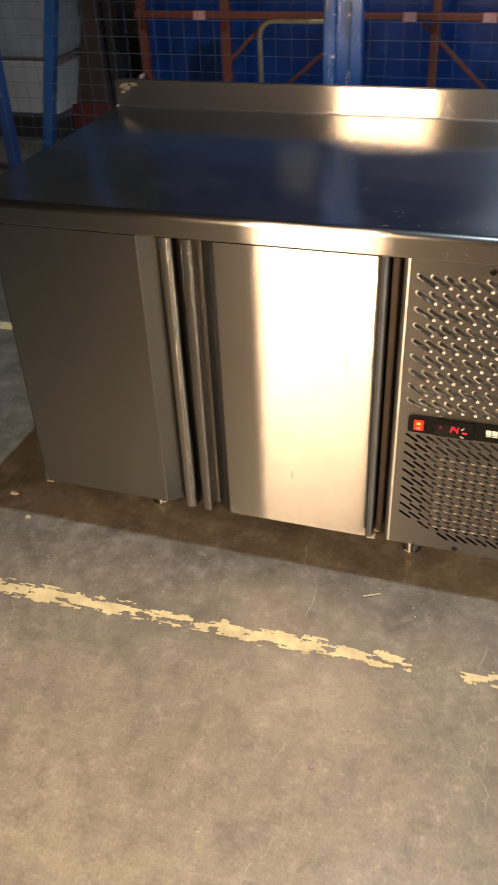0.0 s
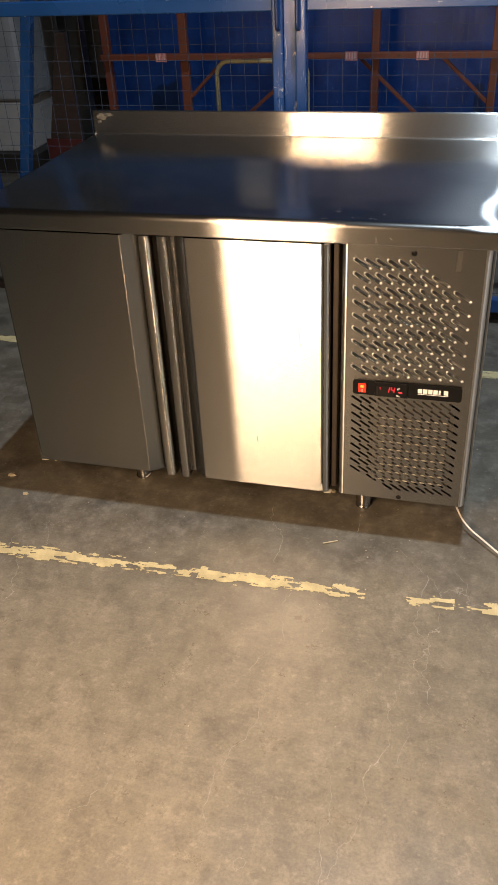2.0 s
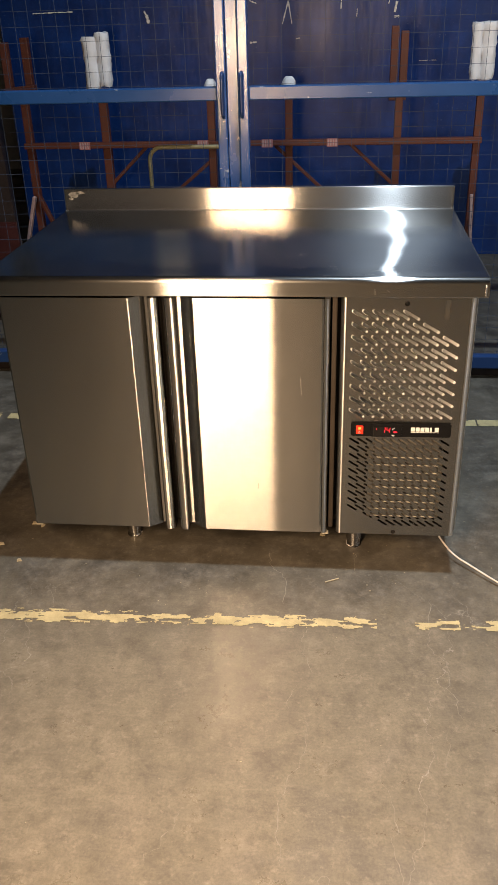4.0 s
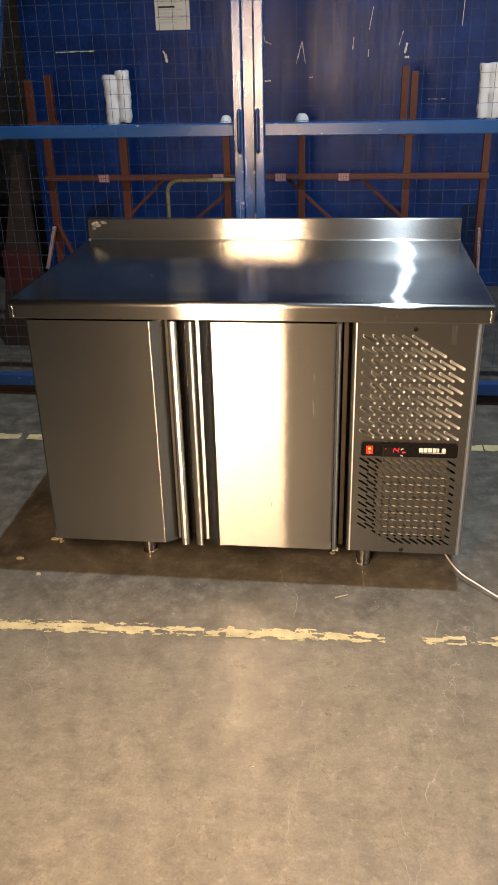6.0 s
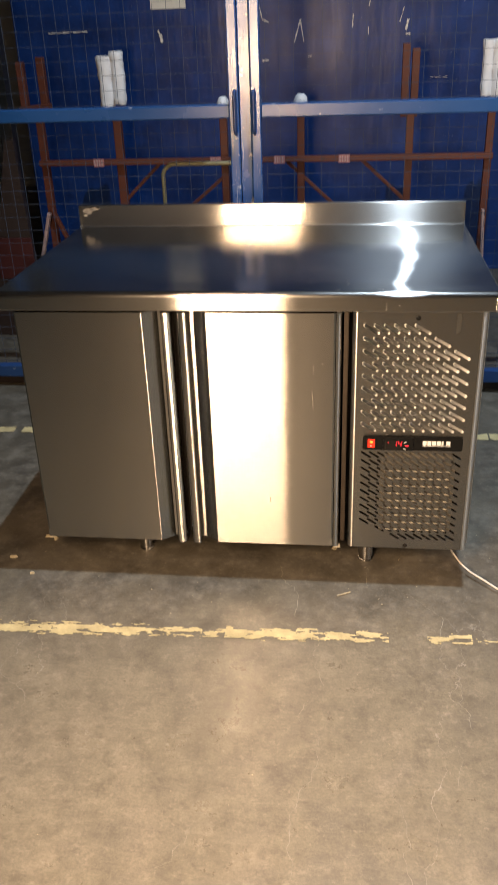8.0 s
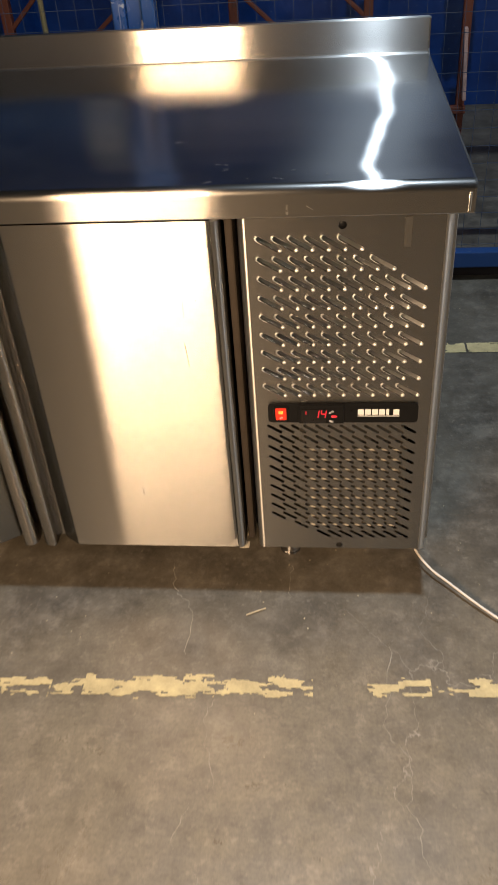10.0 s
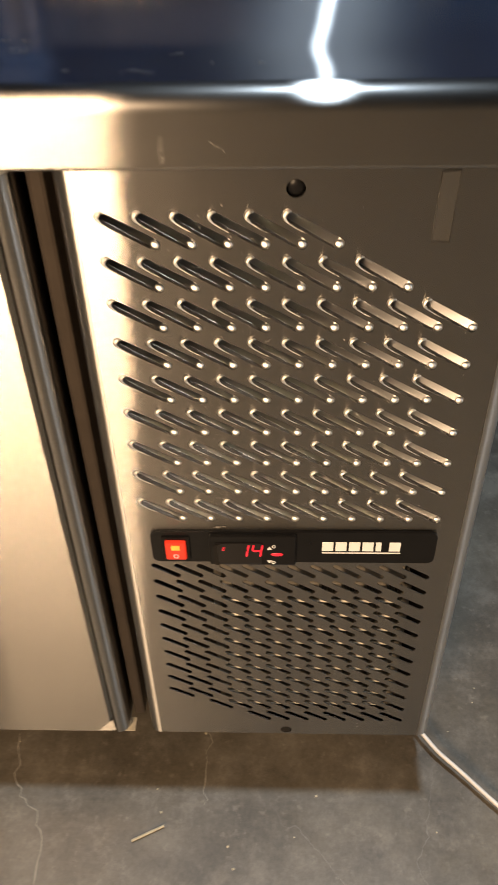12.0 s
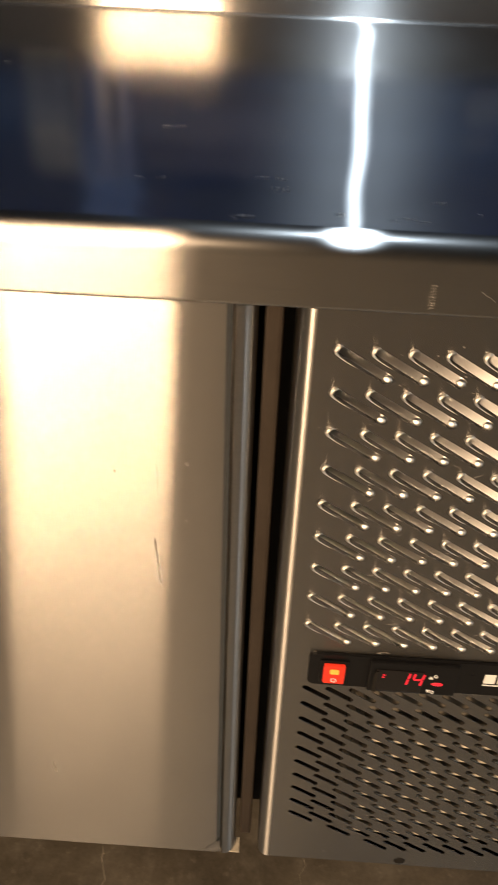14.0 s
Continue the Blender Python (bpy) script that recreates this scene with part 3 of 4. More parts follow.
bead(louvre_bm, 0.0184, 0.0034, 0.0029, 0.0014)


def hook(bm):
    """The curled lip of a louvre: thick at its upper end, drawn out to a thin rim along one side."""
    path = ((-0.0196, 0.0043, 0.0005), (-0.0216, 0.0034, 0.0013), (-0.0229, 0.0014, 0.0018), (-0.0226, -0.0008, 0.0017), (-0.0208, -0.0026, 0.0011), (-0.0175, -0.0037, 0.0005), (-0.0120, -0.0042, 0.0003), (0.0090, -0.0044, 0.00012))
    rings = []
    for k, (x, z, r) in enumerate(path):
        xa, za, _ = path[max(k - 1, 0)]
        xb, zb, _ = path[min(k + 1, len(path) - 1)]
        d = Vector((xb - xa, zb - za)).normalized()
        rings.append([bm.verts.new((x - d.y * r * math.cos(a), -r * 1.3 * math.sin(a), z + d.x * r * math.cos(a))) for a in (-0.4, 0.35, 0.95, 1.57, 2.2, 2.8, 3.54)])
    for ra, rb in zip(rings, rings[1:]):
        for q in range(6):
            bm.faces.new((ra[q], ra[q + 1], rb[q + 1], rb[q]))
    bm.faces.new(rings[0])


hook(louvre_bm)
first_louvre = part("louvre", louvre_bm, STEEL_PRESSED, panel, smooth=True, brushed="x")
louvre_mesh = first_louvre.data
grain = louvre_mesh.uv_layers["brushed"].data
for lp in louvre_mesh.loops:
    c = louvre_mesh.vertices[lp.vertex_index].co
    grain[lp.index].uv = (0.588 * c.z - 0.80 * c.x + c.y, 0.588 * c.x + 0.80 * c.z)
# beads, lips and bowl ends take lighter steel, a glint painted in
louvre_mesh.materials.append(STEEL_GLINT)
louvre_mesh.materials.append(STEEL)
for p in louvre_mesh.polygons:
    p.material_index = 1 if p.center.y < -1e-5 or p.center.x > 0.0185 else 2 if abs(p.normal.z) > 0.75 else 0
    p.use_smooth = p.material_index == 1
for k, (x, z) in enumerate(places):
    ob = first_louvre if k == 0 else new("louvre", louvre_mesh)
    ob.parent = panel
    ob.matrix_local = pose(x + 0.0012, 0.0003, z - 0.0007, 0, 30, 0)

# behind the slots: condenser with bright fins; housing blackened for the shade inside
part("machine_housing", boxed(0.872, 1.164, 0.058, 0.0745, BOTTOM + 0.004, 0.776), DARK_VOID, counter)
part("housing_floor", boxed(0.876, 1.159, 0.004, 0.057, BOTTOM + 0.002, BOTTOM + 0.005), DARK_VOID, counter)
cond = part("condenser", boxed(0.957, 1.128, 0.0145, 0.056, 0.165, 0.362, bevel=0.002), FIN, counter, "dusty grey finned condenser behind the slots")
first_fin = part("fin", boxed(0.9582, 0.9588, 0.0064, 0.0142, 0.167, 0.360), FIN, cond)
for k in range(1, 64):
    fin = new("fin", first_fin.data)
    fin.parent = cond
    fin.location.x = 0.00266 * k
for k in range(9):
    part("condenser_tube", rod(bmesh.new(), (0.9575, 0.0052, 0.1690 + 0.02225 * k), (1.1275, 0.0052, 0.1690 + 0.02225 * k), 0.0017, 6), FIN_EDGE, cond)
for x in (0.9485, 1.1285):
    part("condenser_frame", boxed(x, x + 0.008, 0.0105, 0.05, 0.160, 0.366, bevel=0.001), FIN, cond, "pale metal end plate")
part("condenser_frame", boxed(0.957, 1.1285, 0.014, 0.05, 0.3635, 0.408, bevel=0.001), FIN, cond)

part("hole_plug", bead(bmesh.new(), 0.0, 0.0058, 0.0058, 0.0022, 5, 16), BLACK_PLASTIC, panel, "black plastic hole plug", True).location = (1.0205, 0.0035, 0.7605)
part("hole_plug", bead(bmesh.new(), 0.0, 0.0058, 0.0058, 0.0012, 5, 16), DARK_VOID, panel, "black plastic hole plug", True).location = (1.0205, 0.0004, 0.1215)

# control strip
strip = sheet_with_holes([p for c in ((1.142, 0.418, -90), (1.142, 0.4445, 0), (0.905, 0.4445, 90), (0.905, 0.418, 180)) for p in arc(c[0], c[1], 0.0062, c[2], c[2] + 90, 4)], [], -0.0030, 0.0028)
control = part("control_strip", strip, BLACK_PLASTIC, counter, "black plastic control strip")
switch = part("rocker_switch", boxed(0.9085, 0.9330, -0.0050, -0.0028, 0.4170, 0.4452, bevel=0.001), BLACK_PLASTIC, control, "lit red rocker switch")
part("rocker", boxed(0.9115, 0.9300, -0.0085, -0.0048, 0.4198, 0.4430, bevel=0.0018), RED_SWITCH, switch, "glowing red rocker")
part("neon", boxed(0.9170, 0.9245, -0.0092, -0.0084, 0.4335, 0.4388, bevel=0.001), AMBER, switch)
ringbm = tube([(0.9207 + 0.0022 * math.cos(a * math.tau / 12), -0.0087, 0.4250 + 0.0022 * math.sin(a * math.tau / 12)) for a in range(13)], 0.0004, 5)
part("off_mark", ringbm, WHITE_PRINT, switch)
thermo = part("thermostat", boxed(0.9505, 1.0260, -0.0072, -0.0028, 0.4125, 0.4495, bevel=0.0012), BLACK_PLASTIC, control, "small digital thermostat with red figures")
GLASS = plain("dark_display_window", (0.010, 0.009, 0.009), 0.12, 0, 0.05, 30, 0, spec=0.3)
part("display_window", boxed(0.9560, 0.9965, -0.0082, -0.0070, 0.4150, 0.4420, bevel=0.0006), GLASS, thermo)


def figure(segments, x, z, parent, h=0.0155, w=0.0078, t=0.0017):
    """One slanted seven-segment figure; segments a to g, from the top clockwise, g in the middle."""
    m = h / 2
    spans = {"a": (0, h, w, h), "b": (w, m, w, h), "c": (w, 0, w, m), "d": (0, 0, w, 0), "e": (0, 0, 0, m), "f": (0, m, 0, h), "g": (0, m, w, m)}
    bm = bmesh.new()
    for key in segments:
        x0, z0, x1, z1 = spans[key]
        seg = boxed(x0 - t / 2, x1 + t / 2, -0.0003, 0.0003, z0 + t * 0.4, z1 - t * 0.4) if x0 == x1 else boxed(x0 + t * 0.4, x1 - t * 0.4, -0.0003, 0.0003, z0 - t / 2, z1 + t / 2)
        merge(bm, seg, Matrix(((1, 0, 0.16, x), (0, 1, 0, -0.0086), (0, 0, 1, z), (0, 0, 0, 1))))
    return part("figure", bm, RED_LED, parent, "red lit figure")


figure("bc", 0.9748, 0.4250, thermo)
figure("bcfg", 0.9868, 0.4250, thermo)
figure("ad", 0.9610, 0.4335, thermo, 0.0030, 0.0030, 0.0009)
part("key_mark", bead(bmesh.new(), 0.0, 0.0052, 0.0022, 0.0008, 3, 14), RED_LED, thermo, "red oval key", True).location = (1.0095, -0.0072, 0.4268)
for x, z, up in ((1.0030, 0.4335, 1), (1.0030, 0.4190, -1)):
    part("key_mark", sheet_with_holes([(x - 0.0022, z), (x, z + up * 0.0036), (x + 0.0022, z)], [], -0.0077, 0.0006), WHITE_PRINT, thermo)
for x, z in ((1.0068, 0.4372), (1.0066, 0.4165)):
    part("key_mark", tube([(x + 0.0015 * math.cos(a * math.tau / 10), -0.0075, z + 0.0015 * math.sin(a * math.tau / 10)) for a in range(11)], 0.0004, 5), WHITE_PRINT, thermo)
part("peeling_film", sheet_with_holes([(0.9545, 0.4150), (0.9570, 0.4135), (0.9590, 0.4150), (0.9575, 0.4180), (0.9572, 0.4390), (0.9600, 0.4405), (0.9560, 0.4402), (0.9545, 0.4370)], [], -0.0090, 0.0004), DARK_VOID, thermo, "torn rim of a clear protective film")
for k in range(6):
    x = 1.0490 + 0.0117 * k
    w = 0.0098 if k != 4 else 0.0048
    part("logo_block", boxed(x, x + w, -0.0036, -0.0029, 0.4275, 0.4390, bevel=0.0003, segments=1), WHITE_PRINT, control, "plain white block of the maker's mark")
part("logo_bar", boxed(1.0490, 1.1180, -0.0036, -0.0029, 0.4246, 0.4258), WHITE_PRINT, control)
TAPE = plain("tape_trace", (0.12, 0.115, 0.11), 0.35, 0.9, 0.2, 60, 0.2)
tape_loop = [(1.108, 0.7235), (1.120, 0.7235), (1.121, 0.772), (1.109, 0.771)]
part("tape_trace", sheet_with_holes(tape_loop, [[(1.1088, 0.7245), (1.1192, 0.7245), (1.1202, 0.7712), (1.1096, 0.7702)]], -0.0005, 0.0004), TAPE, panel, "outline of a removed sticker")
part("sticker_residue", sheet_with_holes([(1.1088, 0.7245), (1.1192, 0.7245), (1.1202, 0.7712), (1.1096, 0.7702)], [], -0.0003, 0.0002), STEEL_UP, panel, "dull adhesive residue", brushed="x")



# wear on the steel: scratches, a weld mark, dust
MARK = plain("bright_scratch", (0.72, 0.70, 0.66), 0.30, 0.9, 0.2, 90, 0.1)
DUST = plain("dust_speck", (0.30, 0.28, 0.25), 0.8, 0, 0.2, 90, 0)
BRASS = plain("cream_hinge_tab", (0.60, 0.54, 0.42), 0.4, 0.2, 0.15, 60, 0.1)


def streak(bm, path, width, lift=0.0004, flat="y"):
    """A thin uneven line of residue on a face: path of pairs, in x and z on an upright face, in x and y on a level one."""
    last = None
    n = len(path)
    for k, (a, b) in enumerate(path):
        da, db = path[min(k + 1, n - 1)][0] - path[max(k - 1, 0)][0], path[min(k + 1, n - 1)][1] - path[max(k - 1, 0)][1]
        size = math.hypot(da, db) or 1
        w = width * random.uniform(0.3, 1.0) * (0.4 if k in (0, n - 1) else 1)
        pair = []
        for s in (1, -1):
            pa, pb = a - s * w * db / size, b + s * w * da / size
            pair.append(bm.verts.new((pa, lift, pb) if flat == "y" else (pa, pb, lift)))
        if last:
            bm.faces.new((last[0], last[1], pair[1], pair[0]))
        last = pair
    return bm


def wander(a, b, n, off):
    return [(a[0] + (b[0] - a[0]) * k / n + random.uniform(-off, off), a[1] + (b[1] - a[1]) * k / n + random.uniform(-off, off)) for k in range(n + 1)]


DRIP = plain("dried_drip", (0.50, 0.47, 0.42), 0.5, 0.75, 0.3, 140, 0)
for (a, b), w in ((((0.7700, 0.569), (0.7735, 0.520)), 0.0007), (((0.7735, 0.640), (0.7738, 0.612)), 0.0003), (((0.7430, 0.634), (0.7432, 0.630)), 0.0008), (((0.7955, 0.644), (0.7957, 0.641)), 0.0007), (((0.7945, 0.590), (0.7947, 0.588)), 0.0006)):
    part("dried_drip", streak(bmesh.new(), wander(a, b, max(3, int(abs(a[1] - b[1]) / 0.006)), 0.0006), w, -0.0004), DRIP, right_door, "pale dried drip on the steel")
part("dent_mark", streak(bmesh.new(), wander((0.6585, 0.262), (0.6600, 0.244), 5, 0.0008), 0.0010, -0.0004), DUST, right_door, "small scuffed dent")
bm = bmesh.new()
for k in range(9):
    z = 0.789 + 0.0018 * k
    streak(bm, wander((0.9405, z), (0.9445, z + 0.0004), 3, 0.0005), 0.0003, -0.0284)
tagged(part("weld_mark", bm, DUST, worktop, "ground-down weld mark on the front edge"), kind="stuff")
part("scratch", streak(bmesh.new(), wander((0.970, 0.8010), (0.979, 0.7955), 6, 0.0004), 0.00022, -0.0284), MARK, worktop)
bm = bmesh.new()
for (xa, ya), (xb, yb), n in (((0.757, 0.170), (0.771, 0.175), 5), ((0.752, 0.049), (0.772, 0.054), 3), ((0.822, 0.056), (0.850, 0.064), 7), ((0.822, -0.012), (0.842, -0.004), 9), ((0.845, 0.036), (0.866, 0.046), 6), ((0.93, 0.03), (1.00, 0.01), 7), ((0.86, 0.0), (0.93, 0.006), 10), ((0.30, 0.2), (0.36, 0.25), 5), ((0.55, 0.34), (0.62, 0.38), 4)):
    for k in range(n // 2 + 1):
        x, y = random.uniform(xa, xb), random.uniform(ya, yb)
        streak(bm, wander((x, y), (x + random.uniform(0.003, 0.012), y + random.uniform(-0.002, 0.003)), 3, 0.0005), random.uniform(0.0002, 0.0005), TOP + 0.0006 + max(0.0, buckle(x, max(0.0, y))), "z")
tagged(part("scratch", bm, MARK, worktop, "fine bright scratches"), kind="stuff")
WORN = plain("worn_zinc", (0.30, 0.29, 0.275), 0.40, 0.95, 0.25, 90, 0.2)
bm = bmesh.new()
for cx, cz, rx, rz in ((0.030, 0.879, 0.017, 0.009), (0.050, 0.8845, 0.014, 0.005), (0.020, 0.866, 0.007, 0.004)):
    rim = []
    for k in range(22):
        a = k * math.tau / 22
        q = 1 + 0.45 * noise.noise((math.cos(a) * 2 + cx * 90, math.sin(a) * 2, 3))
        rim.append(bm.verts.new((cx + rx * q * math.cos(a), 0.6977, cz + rz * q * math.sin(a))))
    bm.faces.new(rim)
tagged(part("worn_patch", bm, WORN, worktop, "pale scuffed patch on the upstand"), kind="stuff")
bm = bmesh.new()
for k in range(170):
    if k < 110:
        x, z = random.uniform(0.885, 1.155), random.uniform(0.13, 0.77)
    else:
        x, z = random.gauss(0.985, 0.045), random.gauss(0.66, 0.06)
    if 0.88 < x < 1.155 and not (0.408 < z < 0.453):
        r = random.uniform(0.0002, 0.0007)
        bm.faces.new([bm.verts.new((x + r * random.uniform(0.5, 1.4) * math.cos(a), -0.0004, z + r * random.uniform(0.5, 1.4) * math.sin(a))) for a in (0.2, 1.3, 2.5, 3.6, 5.0)])
tagged(part("dust_specks", bm, DUST, panel, "pale dust specks on the cover"), kind="stuff")
bm = bmesh.new()
for k in range(46):
    x, z = random.gauss(0.965, 0.030), random.gauss(0.565, 0.055)
    if 0.885 < x < 1.10 and 0.458 < z < 0.72:
        a = random.uniform(-1.2, 1.2)
        n = random.uniform(0.003, 0.011)
        streak(bm, wander((x, z), (x + n * math.cos(a), z + n * math.sin(a)), 4, 0.0006), random.uniform(0.00012, 0.0003), -0.0004)
tagged(part("smear_marks", bm, DUST, panel, "faint dried smears between the louvres"), kind="stuff")
bm = bmesh.new()
for k in range(9):
    streak(bm, wander((random.uniform(0.9535, 0.960), 0.4535 + 0.0002 * k), (random.uniform(0.960, 0.967), 0.4537 + 0.0002 * k), 3, 0.0003), 0.0004, -0.0005)
tagged(part("tape_residue", bm, DUST, panel, "torn tape residue"), kind="stuff")
for x in (0.838, 0.034):
    part("hinge_tab", boxed(x - 0.009, x + 0.009, 0.005, 0.022, BOTTOM - 0.0090, BOTTOM - 0.0070, bevel=0.0006), BRASS, counter, "cream hinge tab under the door")
    part("hinge_pin", rod(bmesh.new(), (x, 0.014, BOTTOM - 0.0075), (x, 0.014, BOTTOM + 0.002), 0.004, 10), BRASS, counter)


def leg(x, y):
    bm = bmesh.new()
    sides = 32
    rings = [[bm.verts.new((x + r * math.cos(k * math.tau / sides), y + r * math.sin(k * math.tau / sides), z)) for k in range(sides)]
             for r, z in ((0.019, 0.0), (0.021, 0.001), (0.021, 0.0042), (0.0185, 0.005), (0.0185, 0.0195), (0.021, 0.021), (0.021, BOTTOM + 0.004))]
    for ra, rb in zip(rings, rings[1:]):
        for k in range(sides):
            bm.faces.new((ra[k], ra[(k + 1) % sides], rb[(k + 1) % sides], rb[k]))
    bm.faces.new(rings[0][::-1])
    bm.faces.new(rings[-1])
    return part("leg", bm, STEEL_UP, counter, brushed="x")


for x, y in ((0.272, 0.128), (0.920, 0.112), (0.272, 0.60), (0.920, 0.60)):
    leg(x, y)


# ---- power cord ----
def spline(points, steps=8):
    pts = [Vector(p) for p in points]
    out = []
    for i in range(len(pts) - 1):
        p0, p1, p2, p3 = pts[max(i - 1, 0)], pts[i], pts[i + 1], pts[min(i + 2, len(pts) - 1)]
        for k in range(steps):
            t = k / steps
            out.append(0.5 * ((2 * p1) + (p2 - p0) * t + (2 * p0 - 5 * p1 + 4 * p2 - p3) * t * t + (3 * p1 - p0 - 3 * p2 + p3) * t ** 3))
    return out + [pts[-1]]


cord = tube(spline([(1.10, 0.62, 0.20), (1.115, 0.40, 0.09), (1.150, 0.17, 0.040), (1.176, 0.085, 0.026), (1.202, 0.040, 0.020), (1.234, 0.006, 0.017), (1.290, -0.052, 0.013),
                    (1.346, -0.100, 0.009), (1.46, -0.190, 0.006), (1.62, -0.29, 0.0045), (1.95, -0.36, 0.0045), (2.7, -0.33, 0.0045), (3.3, -0.42, 0.0045), (3.69, -0.5, 0.0045)]), 0.0025, 10)
tagged(link_mesh("power_cord", cord, CORD, True), "cream-white power cord lying on the concrete floor", "cable")


# ---- yellow floor lines, worn through ----
def floor_line(name, x0, x1, y_at, width, keep, label, cell=0.003, wear=0.0):
    """Paint left in the cells where keep(x) and the wear allow it."""
    bm = bmesh.new()
    nx, ny = int((x1 - x0) / cell), int(width / cell) + 4
    seen = {}

    def vert(i, j):
        if (i, j) not in seen:
            x, y = x0 + i * cell, y_at(x0 + i * cell) - width / 2 - 2 * cell + j * cell
            jit = 0.45 * cell
            seen[i, j] = bm.verts.new((x + jit * noise.noise((x * 300, y * 300, 1)), y + jit * noise.noise((x * 300, y * 300, 7)), 0.0014))
        return seen[i, j]

    for i in range(nx):
        x = x0 + (i + 0.5) * cell
        amount = keep(x)
        for j in range(ny):
            v = (j + 0.5) * cell - width / 2 - 2 * cell
            edge = (abs(v) - width / 2) / 0.012
            n = 1.2 * noise.fractal((x * 24, v * 95, 3.1), 0.8, 2.0, 4) + 1.1 * noise.noise((x * 17, v * 55, 8.0))
            if n * 0.85 + amount - 0.12 - wear - max(0.0, edge + 1) * 0.75 > 0:
                bm.faces.new((vert(i, j), vert(i + 1, j), vert(i + 1, j + 1), vert(i, j + 1)))
    return tagged(link_mesh(name, bm, YELLOW_LINE), label, "floor marking", kind="structure")


def front_keep(x):
    for a, b, k in ((-1.6, 0.34, 0.60), (0.34, 0.50, 0.30), (0.50, 0.56, 0.02), (0.56, 0.80, 0.66), (0.80, 0.975, 0.36), (0.975, 1.06, -1.2), (1.06, 1.18, 0.22), (1.18, 1.245, -0.5), (1.245, 1.36, 0.35), (1.36, 2.4, 0.3)):
        if a <= x < b:
            return k
    return 0.3


floor_line("floor_line_front", -1.6, 2.2, lambda x: -0.2655 + 0.0262 * (x + 0.08), 0.042, front_keep, "worn yellow paint line on the concrete floor")
floor_line("floor_line_back", -2.2, 2.6, lambda x: 0.905 + 0.0095 * x, 0.040, lambda x: -2 if -0.432 < x < -0.402 or 1.380 < x < 1.386 else 1.3, "yellow paint line on the concrete floor behind the counter")


# ---- wire-mesh gate behind the counter ----
def gate(x_in, x_out):
    s = 1 if x_out > x_in else -1
    g = thing("mesh_gate", "blue-painted steel gate leaf with welded wire mesh", "gate", "gate leaves", (x_in, 1.35, 0))

    def span(a, b):
        return min(a, b), max(a, b)

    part("stile", boxed(*span(x_in, x_in + s * 0.036), 1.318, 1.360, 0.03, 2.6, bevel=0.004), BLUE_POST, g)
    part("stile", boxed(*span(x_out, x_out - s * 0.036), 1.318, 1.360, 0.03, 2.6, bevel=0.004), BLUE_DARK, g)
    part("crossbar", boxed(*span(x_in + s * 0.036, x_out - s * 0.036), 1.334, 1.372, 1.084, 1.131, bevel=0.004), BLUE_PAINT, g, "scratched light-catching blue crossbar")
    part("bottom_rail", boxed(*span(x_in + s * 0.036, x_out - s * 0.036), 1.326, 1.366, 0.048, 0.100, bevel=0.004), BLUE_RAIL, g)
    part("top_rail", boxed(*span(x_in + s * 0.036, x_out - s * 0.036), 1.326, 1.366, 2.54, 2.59, bevel=0.004), BLUE_PAINT, g)
    bm = bmesh.new()
    x = x_in + s * 0.05
    while abs(x - x_in) < abs(x_out - x_in) - 0.02:
        rod(bm, (x, 1.3755, 0.06), (x, 1.3755, 2.58), 0.0009, 4)
        x += s * 0.0515
    z = 0.105
    a, b = span(x_in + s * 0.01, x_out - s * 0.01)
    while z < 2.56:
        rod(bm, (a, 1.3778, z), (b, 1.3778, z), 0.0009, 4)
        z += 0.0515
    part("wire_mesh", bm, WIRE, g, "fine welded wire mesh")
    h = x_in + s * 0.012
    part("pull_handle", tube(spline([(h, 1.318, 1.178), (h, 1.296, 1.172), (h, 1.292, 1.15), (h, 1.292, 1.06), (h, 1.296, 1.036), (h, 1.318, 1.030)], 4), 0.0065, 8), BLUE_DARK, g, "dark blue bar handle", True)
    return g


gate(0.443, -0.795)
gate(0.488, 1.720)
tagged(link_mesh("gate_post", boxed(0.4445, 0.4865, 1.334, 1.38, 0, 2.65, bevel=0.003), BLUE_POST), "scuffed blue steel post between the gate leaves", "post")
tagged(link_mesh("sill_strip", boxed(-1.7, 2.5, 1.372, 1.41, 0, 0.03, bevel=0.003), BROWN_RED), "brown steel sill strip on the floor under the gate", "sill")


# ---- red-oxide storage racks behind the gate ----
def bar_part(name, a, b, w, d, parent, material=RED_OXIDE, label=""):
    return part(name, beam(a, b, w, d), material, parent, label)


